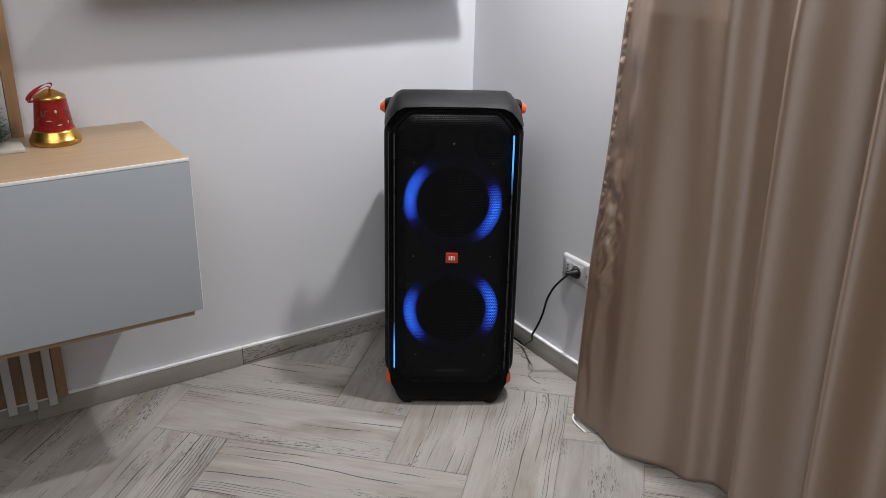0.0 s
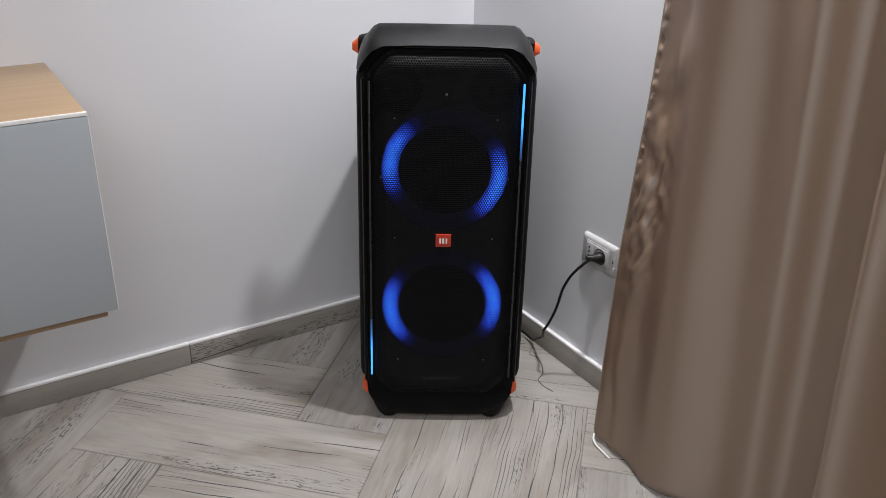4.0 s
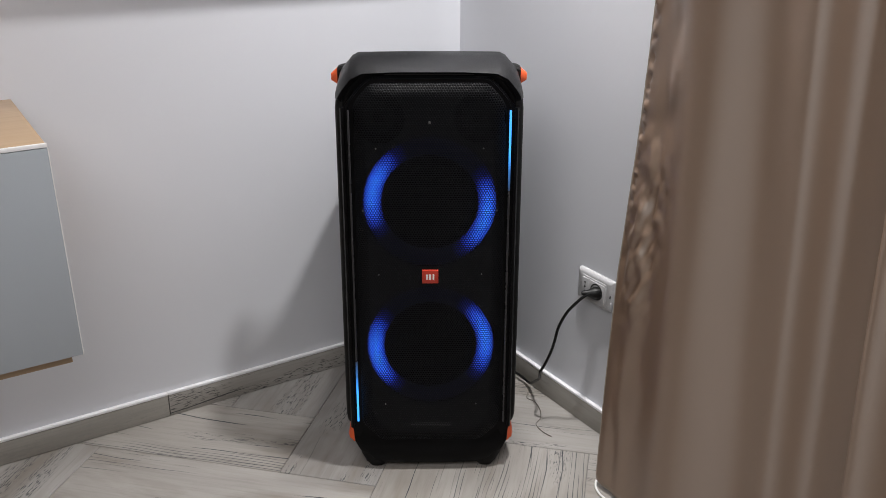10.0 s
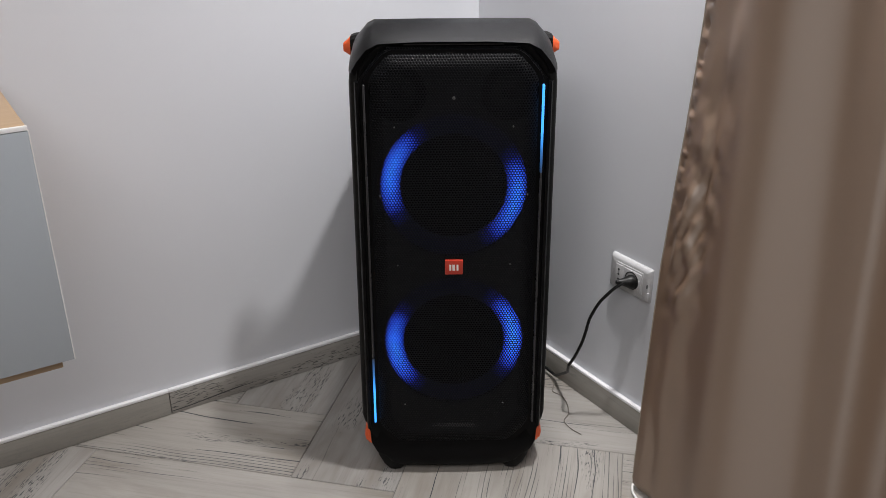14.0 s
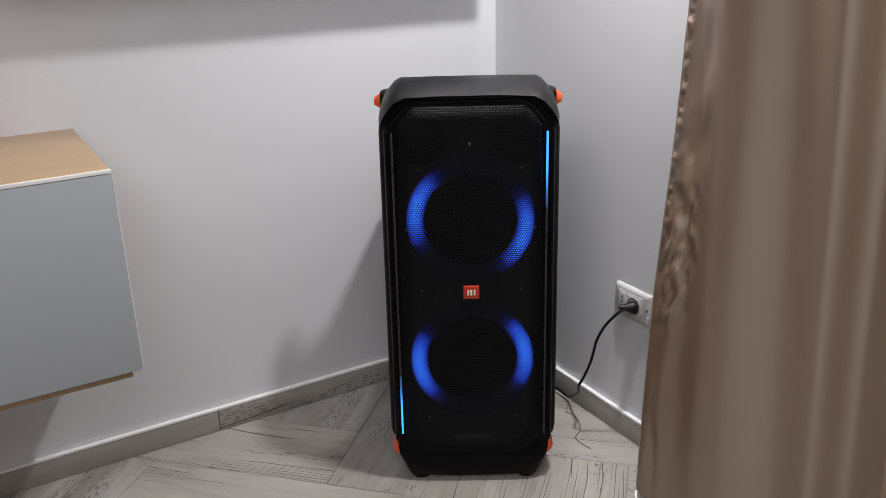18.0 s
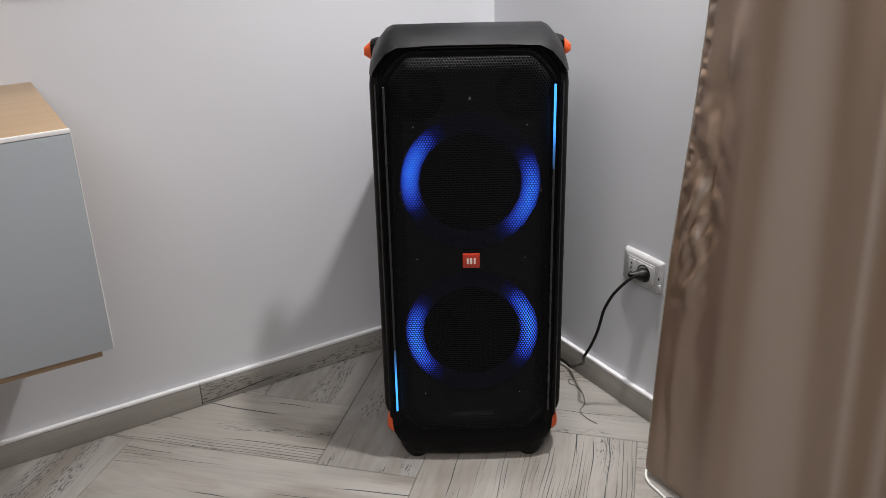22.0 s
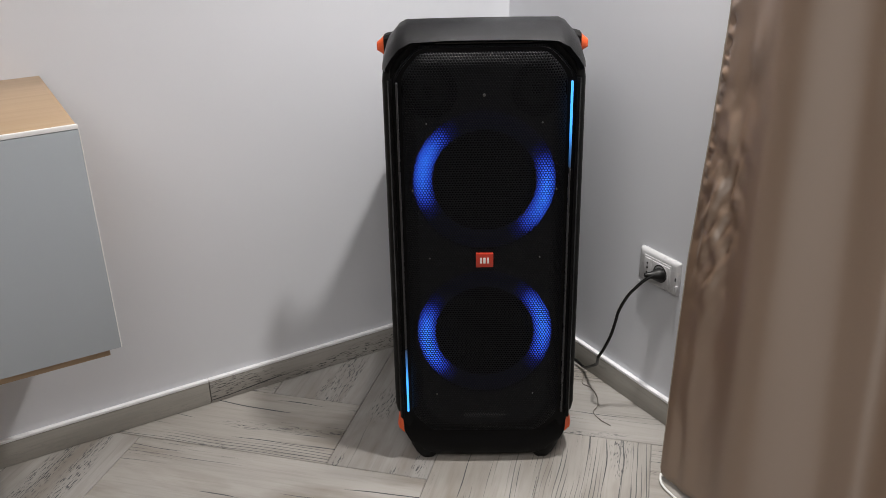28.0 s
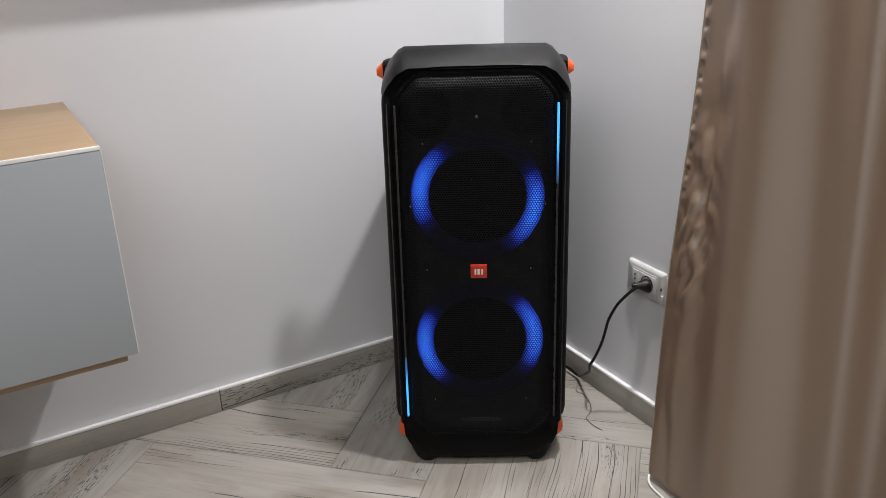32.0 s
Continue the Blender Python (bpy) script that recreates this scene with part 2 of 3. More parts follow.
    bmesh.ops.recalc_face_normals(bm, faces=bm.faces)
    return bm


def loft(sections, closed_ring=True, caps=True):
    """Skin through lists of points of equal length."""
    bm = bmesh.new()
    rows = [[bm.verts.new(p) for p in s] for s in sections]
    n = len(rows[0])
    for a, b in zip(rows, rows[1:]):
        for k in range(n if closed_ring else n - 1):
            bm.faces.new((a[k], a[(k + 1) % n], b[(k + 1) % n], b[k]))
    if caps and closed_ring:
        bm.faces.new(rows[0])
        bm.faces.new(rows[-1])
    bmesh.ops.recalc_face_normals(bm, faces=bm.faces)
    return bm


def tube(points, radius, steps=10, smooth_steps=6):
    """A round cable through points, rounded by Catmull-Rom."""
    pts = [Vector(p) for p in points]
    path = []
    for i in range(len(pts) - 1):
        p0, p1, p2, p3 = pts[max(i - 1, 0)], pts[i], pts[i + 1], pts[min(i + 2, len(pts) - 1)]
        for k in range(smooth_steps):
            t = k / smooth_steps
            path.append(0.5 * (2 * p1 + (p2 - p0) * t + (2 * p0 - 5 * p1 + 4 * p2 - p3) * t * t + (3 * p1 - p0 - 3 * p2 + p3) * t**3))
    path.append(pts[-1])
    rows = []
    for i, p in enumerate(path):
        d = (path[min(i + 1, len(path) - 1)] - path[max(i - 1, 0)]).normalized()
        side = d.cross(Vector((0.31, 0.2, 0.93))).normalized()
        up = side.cross(d)
        rows.append([p + radius * (math.cos(2 * math.pi * k / steps) * side + math.sin(2 * math.pi * k / steps) * up) for k in range(steps)])
    return loft(rows)


def empty(name, m=None):
    ob = new(name)
    ob.empty_display_size = 0.1
    if m is not None:
        ob.matrix_world = m
    return ob


def structure(name, bm, material, label, category, smooth=None):
    return tagged(obj(name, bm, material, None, "", smooth), label, category, kind="structure")


# ---- the room ----
X0, Y0 = -3.9, -3.7
structure("wall_north", box(X0 - 0.15, 0.15, 0, 0.15, -0.05, CEIL), WALL, "plain white painted wall behind the floating cabinet", "wall")
structure("wall_east", box(0, 0.15, Y0 - 0.15, 0, -0.05, CEIL), WALL, "plain white painted wall with the power socket", "wall")
# these two walls are out of view; their dark colour cuts bounced light
structure("wall_south", box(X0 - 0.15, 0, Y0 - 0.15, Y0, -0.05, CEIL), TAUPE, "unseen taupe wall closing the room, dark to deepen the curtain sheen", "wall")
structure("wall_west", box(X0 - 0.15, X0, Y0, 0, -0.05, CEIL), TAUPE, "unseen taupe wall closing the room, dark to deepen the curtain sheen", "wall")
structure("ceiling", box(X0 - 0.15, 0.15, Y0 - 0.15, 0.15, CEIL, CEIL + 0.1), CEILING, "plain white ceiling", "ceiling")
floor = structure("floor", box(X0, 0, Y0, 0, -0.06, -0.0025), GROUT, "wood-look porcelain tile floor laid in herringbone", "floor")


def skirting(name, pieces, along):
    """A run of tile skirting from pieces (start, end), with a bead of sealant on top."""
    top = empty(name)
    tagged(top, "low wood-look tile skirting with a white sealant bead", "skirting", kind="structure")
    for a, b in pieces:
        bm = box(a + 0.0008, b - 0.0008, -0.010, 0, 0.001, 0.058, 0.0012)
        ob = part("skirting_tile", bm, SKIRT_TILE if b > -0.5 and along == "x" else SKIRT_PLAIN, top)
        if along == "y":
            ob.matrix_basis = pose(0, 0, 0, 0, 0, -90)
        seal = box(a, b, -0.0112, 0, 0.0585, 0.0662, 0.0026)
        so = part("sealant_bead", seal, SILICONE, top)
        if along == "y":
            so.matrix_basis = pose(0, 0, 0, 0, 0, -90)
    return top


skirting("skirting_north", [(-0.851, 0), (-1.451, -0.851), (-2.051, -1.451), (-2.651, -2.051), (-3.251, -2.651), (-3.9, -3.251)], "x")
skirting("skirting_east", [(0.01, 0.66), (0.66, 1.26), (1.26, 1.86), (1.86, 2.46), (2.46, 3.06), (3.06, 3.7)], "y")


# ---- the loudspeaker ----
def front(z):
    """Depth of the leaning front at a height."""
    return -0.220 + 0.060 * z


speaker = empty("party_loudspeaker", pose(-0.3049, -0.3436, 0, 0, 0, -31.3))
tagged(speaker, "tall black party loudspeaker with glowing rings and orange corners", "loudspeaker")


def octagon(half, z0, z1, cut, cut_low, steps=5, soft=0.02):
    """Points of a tall outline with cut and softened corners, anticlockwise from the lower right."""
    raw = [(half, z0 + cut_low), (half, z1 - cut * 1.15), (half - cut, z1), (-half + cut, z1), (-half, z1 - cut * 1.15), (-half, z0 + cut_low), (-half + cut_low, z0), (half - cut_low, z0)]
    out = []
    n = len(raw)
    for i in range(n):
        p, a, b = Vector(raw[i]), Vector(raw[i - 1]), Vector(raw[(i + 1) % n])
        s = p + (a - p).normalized() * soft
        e = p + (b - p).normalized() * soft
        for k in range(steps):
            t = k / (steps - 1)
            out.append((1 - t) ** 2 * s + 2 * t * (1 - t) * p + t * t * e)
    return out


def build_speaker():
    # cabinet
    secs = []
    for dy, sc in ((0.012, 0.975), (0.025, 1.0), (0.09, 1.0), (0.26, 0.93), (0.425, 0.80), (0.435, 0.78)):
        high = 0.858 if dy < 0.05 else 0.800 if dy < 0.2 else 0.75 if dy < 0.3 else 0.69
        secs.append([(p.x * sc, front(p.y) * (1 if dy < 0.2 else 0) + (-0.19 if dy >= 0.2 else 0) + dy, p.y) for p in octagon(0.178, 0.035, high, 0.05, 0.055)])
    part("cabinet", loft(secs), BLACK, speaker, "black moulded cabinet", 40)
    # baffle behind the grille
    out = octagon(0.160, 0.060, 0.861, 0.042, 0.050)
    part("baffle", loft([[(p.x, front(p.y) + d, p.y) for p in out] for d in (0.004, 0.011)]), BAFFLE, speaker)

    # plate close behind the grille, open at the woofers and tweeters
    rims = [[(p.x, p.y) for p in octagon(0.126, 0.095, 0.832, 0.030, 0.040)]]
    cuts = [(0, 0.615, 0.1345), (0, 0.302, 0.1345), (-0.098, 0.787, 0.050), (0.098, 0.787, 0.050)]
    for cx, cz, r in cuts:
        rims.append([(cx + r * math.cos(2 * math.pi * k / 72), cz + r * math.sin(2 * math.pi * k / 72)) for k in range(72)])
    flat, edges = [], []
    for rim in rims:
        n0 = len(flat)
        flat += [Vector(p) for p in rim]
        edges += [(n0 + k, n0 + (k + 1) % len(rim)) for k in range(len(rim))]
    spots, _, tris, *_ = geometry.delaunay_2d_cdt(flat, edges, [], 0, 1e-5)
    px0 = np.array([p[0] for p in rims[0]])
    pz0 = np.array([p[1] for p in rims[0]])
    keep = []
    for t in tris:
        mx, mz = sum(spots[i].x for i in t) / 3, sum(spots[i].y for i in t) / 3
        ex, ez = np.roll(px0, -1) - px0, np.roll(pz0, -1) - pz0
        inside = (((mx - px0) * -ez + (mz - pz0) * ex) > -1e-7).all()
        if inside and not any(math.hypot(mx - cx, mz - cz) < r * 0.999 for cx, cz, r in cuts):
            keep.append(t)
    me = bpy.data.meshes.new("front_plate")
    me.from_pydata([(p.x, front(p.y) - 0.0033, p.y) for p in spots], [], keep)
    me.materials.append(GRILLE)
    plate = new("front_plate", me)
    plate.parent = speaker
    plate["label"] = "black plate behind the grille"

    # honeycomb grille: hexagonal holes, its rim rolled back
    pitch, hole = 0.0052, 0.54
    poly = octagon(0.1635, 0.058, 0.867, 0.042, 0.050)
    px = np.array([p.x for p in poly])
    pz = np.array([p.y for p in poly])

    def depth_in(x, z):
        nx, nz = np.roll(px, -1) - px, np.roll(pz, -1) - pz
        ln = np.hypot(nx, nz) + 1e-9
        return (((x - px) * -nz + (z - pz) * nx) / ln)

    def roll(d):
        return 0.018 * max(0.0, 1 - d / 0.040) ** 2

    verts, faces = [], []
    r_out = pitch / math.sqrt(3)
    rows = int(0.82 / (pitch * math.sqrt(3) / 2))
    for j in range(rows):
        z = 0.060 + j * pitch * math.sqrt(3) / 2
        for i in range(-34, 35):
            x = (i + (j % 2) * 0.5) * pitch
            d = depth_in(x, z).min()
            if d < 0.0015:
                continue
            back = roll(d)
            tilt_x = (roll(depth_in(x + 0.001, z).min()) - back) / 0.001 if d < 0.05 else 0.0
            tilt_z = (roll(depth_in(x, z + 0.001).min()) - back) / 0.001 if d < 0.05 else 0.0
            n0 = len(verts)
            for rr, deep in ((r_out, 0.0), (r_out * (hole + 0.20), 0.0), (r_out * hole, 0.0003)):
                for k in range(6):
                    a = math.pi / 6 + k * math.pi / 3
                    xx, zz = x + rr * math.cos(a), z + rr * math.sin(a)
                    verts.append((xx, front(zz) - 0.004 + back + tilt_x * (xx - x) + tilt_z * (zz - z) + deep, zz))
            for g in (0, 6):
                for k in range(6):
                    k2 = (k + 1) % 6
                    faces.append((n0 + g + k, n0 + g + k2, n0 + g + 6 + k2, n0 + g + 6 + k))
    me = bpy.data.meshes.new("grille")
    me.from_pydata(verts, [], faces)
    me.materials.append(GRILLE)
    g = new("grille", me)
    g.parent = speaker
    g["label"] = "black honeycomb steel grille"

    # rim round the grille
    rim = bmesh.new()
    loops = []
    for grow, dy in ((-0.004, 0.018), (0.000, 0.0150), (0.005, 0.0135), (0.009, 0.018), (0.009, 0.03)):
        loops.append([rim.verts.new((p.x, front(p.y) + dy, p.y)) for p in octagon(0.1635 + grow, 0.058 - grow, 0.867 + grow, 0.042, 0.050)])
    n = len(loops[0])
    for a, b in zip(loops, loops[1:]):
        for k in range(n):
            rim.faces.new((a[k], a[(k + 1) % n], b[(k + 1) % n], b[k]))
    bmesh.ops.recalc_face_normals(rim, faces=rim.faces)
    part("grille_rim", rim, BLACK, speaker)

    # woofers with their light rings
    for z in (0.615, 0.302):
        lean = math.degrees(math.atan(0.060))
        place = pose(0, front(z), z, -lean, 0, 0)
        w = part("woofer", lathe([(0.0, 0.030), (0.03, 0.028), (0.034, 0.034), (0.085, 0.006), (0.093, 0.0035), (0.097, 0.0038)], 48, "y"), CONE, speaker, "dark woofer cone behind the grille", 60)
        w.matrix_basis = place
        bm = bmesh.new()
        steps = 96
        rr = [[bm.verts.new((r * math.cos(2 * math.pi * k / steps), d, r * math.sin(2 * math.pi * k / steps))) for k in range(steps)] for r, d in ((0.098, 0.0034), (0.104, 0.0014), (0.128, 0.0014), (0.134, 0.0034))]
        for a, b in zip(rr, rr[1:]):
            for k in range(steps):
                bm.faces.new((a[k], a[(k + 1) % steps], b[(k + 1) % steps], b[k]))
        ring = part("light_ring", bm, RING_LOW if z < 0.5 else RING_HIGH, speaker, "ring light glowing blue in two arcs", 60)
        ring.matrix_basis = place
    for x in (-0.098, 0.098):
        t = part("tweeter", lathe([(0.0, -0.001), (0.012, 0.0), (0.014, 0.003), (0.04, 0.0), (0.052, -0.0006), (0.053, 0.004)], 40, "y"), TWEETER, speaker, "round tweeter behind the grille", 60)
        t.matrix_basis = pose(x, front(0.787) + 0.003, 0.787, -3.4, 0, 0)

    # side light strips, each a lit run and a dark run
    for x, lit0, lit1 in ((0.1585, 0.640, 0.800), (-0.1585, 0.122, 0.265)):
        for z0, z1, mat in ((0.118, lit0, STRIP_GREY), (lit0, lit1, STRIP_TOP if x > 0 else STRIP_LOW), (lit1, 0.801, STRIP_GREY)):
            if z1 - z0 < 0.006:
                continue
            bm = box(x - 0.0019, x + 0.0019, -0.004, 0.004, z0, z1, 0.0008, 1)
            for v in bm.verts:
                v.co.y += front(v.co.z) + 0.0015
            lit = mat is not STRIP_GREY
            part("light_strip", bm, mat, speaker, "glowing blue light strip" if lit else "unlit smoked light strip")
    # slit for the top flash and its clear lenses
    bm = box(-0.088, 0.088, -0.001, 0.004, 0.8660, 0.8700, 0.0012, 1)
    for v in bm.verts:
        v.co.y += front(v.co.z) + 0.0095
    part("flash_slit", bm, GLOSS, speaker, "unlit glossy flash bar")
    # lower flash behind the grille
    bm = box(-0.044, 0.044, -0.0012, 0.003, 0.109, 0.119, 0.001, 1)
    for v in bm.verts:
        v.co.y += front(v.co.z) - 0.0024
    part("flash_window", bm, FLASH_LENS, speaker, "unlit lower flash lens")
    # badge: a plain red plate with a white mark
    bz = 0.460
    badge = part("badge", box(-0.0168, 0.0168, -0.0085, 0.001, bz - 0.0145, bz + 0.0145, 0.0012), BADGE_RED, speaker, "orange-red square badge with a white mark")
    badge.matrix_basis = pose(0, front(bz), 0)
    for x, w, low in ((-0.0070, 0.0036, 0.0), (-0.0005, 0.0048, 0.0), (0.0066, 0.0036, 0.0)):
        bm = box(x - w / 2, x + w / 2, -0.0095, -0.008, bz - 0.006, bz + 0.006, 0.0004, 1)
        part("badge_mark", bm, BADGE_WHITE, badge)
    # small screws in the grille
    for x, z in ((-0.106, 0.727), (0.106, 0.727), (-0.106, 0.464), (0.106, 0.464), (-0.098, 0.165), (0.098, 0.165), (-0.135, 0.60), (0.135, 0.60)):
        s = part("screw", lathe([(0.0, -0.0008), (0.0011, -0.0007), (0.0016, 0.0), (0.0016, 0.004)], 10, "y"), SCREW, speaker, "", 50)
        s.matrix_basis = pose(x, front(z) - 0.0045, z)
    s = part("sensor", lathe([(0.0, -0.0006), (0.001, -0.0005), (0.0014, 0.0), (0.0028, 0.0003), (0.0034, 0.004)], 16, "y"), SCREW, speaker, "small round steel button", 50)
    s.matrix_basis = pose(0, front(0.778) - 0.0045, 0.778)

    # hood: from the lip over the ridge to the back
    lip = [(0.176, 0.818), (0.175, 0.824), (0.166, 0.838), (0.150, 0.857), (0.128, 0.868), (0.06, 0.871)]
    mid = [(0.187, 0.822), (0.186, 0.834), (0.178, 0.860), (0.158, 0.884), (0.140, 0.891), (0.06, 0.892)]
    rdg = [(0.186, 0.826), (0.185, 0.838), (0.175, 0.866), (0.154, 0.890), (0.142, 0.896), (0.06, 0.897)]
    bck = [(0.168, 0.735), (0.168, 0.750), (0.158, 0.766), (0.146, 0.774), (0.130, 0.780), (0.06, 0.782)]

    def full(half, y):
        right = [(x, y(z) if callable(y) else y, z) for x, z in half]
        return right + [(-x, yy, z) for x, yy, z in reversed(right)]

    inner = [(x * 0.93, z - 0.012) for x, z in lip]
    secs = [full(inner, lambda z: front(z) + 0.03), full(lip, lambda z: front(z) + 0.011), full([(x + 0.003, z + 0.002) for x, z in lip], lambda z: front(z) + 0.006),
            full([(x * 0.35 + m * 0.65 + 0.002, z * 0.5 + w * 0.5) for (x, z), (m, w) in zip(lip, mid)], lambda z: front(z) + 0.025),
            full(mid, lambda z: front(z) + 0.075), full(rdg, -0.062), full([(x - 0.004, z - 0.003) for x, z in rdg], -0.045), full(bck, 0.03), full([(x * 0.92, z - 0.06) for x, z in bck], 0.19)]
    bm = loft(secs, closed_ring=False)
    part("hood", bm, HOOD, speaker, "charcoal plastic top hood", 75)
    # orange tipped studs at the top, orange corners below
    for sgn in (-1, 1):
        prof = []
        for x, hy, hz, dz in ((0.160, 0.020, 0.022, 0.002), (0.180, 0.019, 0.020, 0.001), (0.187, 0.017, 0.018, 0.0)):
            prof.append([(sgn * x, -0.046 + hy * c, 0.846 + dz + hz * s) for c, s in ((-1, -0.7), (-0.7, -1), (0.7, -1), (1, -0.7), (1, 0.7), (0.7, 1), (-0.7, 1), (-1, 0.7))])
        part("stud", loft(prof), RUBBER, speaker, "", 40)
        prof = []
        for x, hy, hz, dz in ((0.180, 0.0165, 0.0185, 0), (0.186, 0.0160, 0.0178, 0), (0.193, 0.0115, 0.0120, -0.001), (0.2005, 0.0080, 0.0072, -0.002)):
            prof.append([(sgn * x, -0.046 + hy * c, 0.846 + dz + hz * s) for c, s in ((-1, -0.7), (-0.7, -1), (0.7, -1), (1, -0.7), (1, 0.7), (0.7, 1), (-0.7, 1), (-1, 0.7))])
        part("stud_cap", loft(prof), ORANGE, speaker, "orange rubber cap", 40)
        prof = []
        for x, y0, y1, z0, z1 in ((0.166, -0.196, -0.130, 0.052, 0.106), (0.178, -0.190, -0.136, 0.055, 0.094), (0.184, -0.180, -0.144, 0.058, 0.074)):
            prof.append([(sgn * x, y0, z0), (sgn * x, y1, z0), (sgn * x, y1, z1), (sgn * x, y0, z1)])
        bm = loft(prof)
        bmesh.ops.bevel(bm, geom=list(bm.edges), offset=0.004, segments=2, affect="EDGES")
        part("corner_bumper", bm, ORANGE, speaker, "orange rubber corner", 40)
        # side rail
        rail = []
        for z, w in ((0.100, 0.4), (0.108, 0.85), (0.125, 1), (0.45, 1), (0.800, 1), (0.824, 0.85), (0.834, 0.4)):
            y = front(z)
            rail.append([(sgn * (0.170 + 0.016 * w * c), y + 0.052 + 0.040 * w * s, z) for c, s in ((0, -1), (0.7, -0.9), (1, -0.6), (1, 0.6), (0.7, 0.9), (0, 1), (-0.4, 0.7), (-0.4, -0.7))])
        part("side_rail", loft(rail), RUBBER, speaker, "textured black rubber side rail", 50)
        inner = []
        for z in (0.105, 0.45, 0.805):
            y = front(z)
            inner.append([(sgn * (0.1705 + dx), y + dy, z) for dx, dy in ((-0.003, 0.002), (0.002, 0.000), (0.005, 0.006), (0.005, 0.020), (-0.003, 0.020))])
        part("side_trim", loft(inner), BLACK, speaker, "", 40)
        # feet
        prof = []
        for z, xa, xb, ya in ((0.0, 0.108, 0.134, -0.206), (0.003, 0.102, 0.140, -0.211), (0.014, 0.094, 0.149, -0.215), (0.032, 0.090, 0.158, -0.216), (0.050, 0.088, 0.160, -0.212)):
            c, w = (xa + xb) / 2, (xb - xa) / 2
            prof.append([(sgn * c + w * math.copysign(abs(math.cos(a)) ** 0.6, math.cos(a)), ya + 0.045 + 0.045 * math.copysign(abs(math.sin(a)) ** 0.6, math.sin(a)), z) for a in [2 * math.pi * k / 24 for k in range(24)]])
        part("foot", loft(prof), RUBBER, speaker, "", 60)
        f = part("foot", box(-0.026, 0.026, -0.05, 0.05, 0, 0.040, 0.010, 3), RUBBER, speaker, "", 40)
        f.matrix_basis = pose(sgn * 0.105, 0.150, 0)
    # lower apron
    secs = []
    for z, h, d in ((0.010, 0.118, 0.022), (0.013, 0.124, 0.008), (0.026, 0.143, -0.001), (0.046, 0.163, 0.000), (0.064, 0.173, 0.002), (0.082, 0.176, 0.010), (0.10, 0.178, 0.014)):
        secs.append([(x * h, front(z) + d + b, z) for x, b in ((-1, 0.03), (-0.97, 0.01), (-0.85, 0), (-0.4, -0.003), (0.4, -0.003), (0.85, 0), (0.97, 0.01), (1, 0.03), (1, 0.2), (-1, 0.2))])
    part("apron", loft(secs), BLACK, speaker, "black lower apron", 40)


def arc_ring(name, turn, colour, deep, strength):
    """A light ring that glows in two opposite arcs."""
    m = Nodes(name, (0.003, 0.003, 0.004), 0.5, spec=0.2)
    c = m.t.nodes.new("ShaderNodeTexCoord")
    s = m.t.nodes.new("ShaderNodeSeparateXYZ")
    m.link(c.outputs["Object"], s.inputs[0])
    ang = m.maths("ARCTAN2", s.outputs["Z"], s.outputs["X"])
    wave = m.maths("COSINE", m.maths("MULTIPLY", m.maths("SUBTRACT", ang, radians(turn)), 2.0))
    half = m.maths("MULTIPLY_ADD", wave, 0.5)
    half.node.inputs[2].default_value = 0.5
    arc = m.ramp(half, (0.38, grey(0.0)), (0.58, grey(0.06)), (0.70, grey(0.40)), (0.98, grey(1.0)))
    rad = m.maths("SQRT", m.maths("ADD", m.maths("POWER", s.outputs["X"], 2.0), m.maths("POWER", s.outputs["Z"], 2.0)))
    band = m.ramp(m.maths("DIVIDE", m.maths("SUBTRACT", rad, 0.096), 0.040), (0.0, grey(0.05)), (0.30, grey(0.75)), (0.52, grey(1.0)), (0.75, grey(0.75)), (1.0, grey(0.05)))
    lit = m.maths("MULTIPLY", arc, band)
    m.link(m.mix(lit, deep, colour), m.b.inputs["Emission Color"])
    m.link(m.maths("MULTIPLY", m.maths("ADD", lit, 0.003), strength), m.b.inputs["Emission Strength"])
    return m.m


LED, LED_DEEP = (0.03, 0.19, 1.0), (0.025, 0.04, 0.85)
RING_HIGH = arc_ring("ring_light_upper", -14, LED, LED_DEEP, 2.6)
RING_LOW = arc_ring("ring_light_lower", 8, LED, LED_DEEP, 2.6)


def strip_light(name, fade_at_bottom):
    """A light strip that fades out towards one end."""
    m = Nodes(name, (0.05, 0.06, 0.08), 0.3)
    c = m.t.nodes.new("ShaderNodeTexCoord")
    sep = m.t.nodes.new("ShaderNodeSeparateXYZ")
    m.link(c.outputs["Generated"], sep.inputs[0])
    z = sep.outputs["Z"] if fade_at_bottom else m.maths("SUBTRACT", 1.0, sep.outputs["Z"])
    m.b.inputs["Emission Color"].default_value = (0.03, 0.32, 1.0, 1)
    m.link(m.maths("MULTIPLY", m.ramp(z, (0.0, grey(0.02)), (0.25, grey(0.25)), (0.5, grey(1.0))), 1.7), m.b.inputs["Emission Strength"])
    return m.m


STRIP_TOP, STRIP_LOW = strip_light("strip_light_upper", True), strip_light("strip_light_lower", False)
TWEETER = plastic("tweeter_plate", (0.0004, 0.0004, 0.0005), 0.7, spec=0.03)
GLOSS = plastic("gloss_black", (0.006, 0.006, 0.006), 0.12, 300, 0.02)
FLASH_LENS = plastic("flash_lens", (0.035, 0.035, 0.04), 0.2, 300, 0.3)
build_speaker()


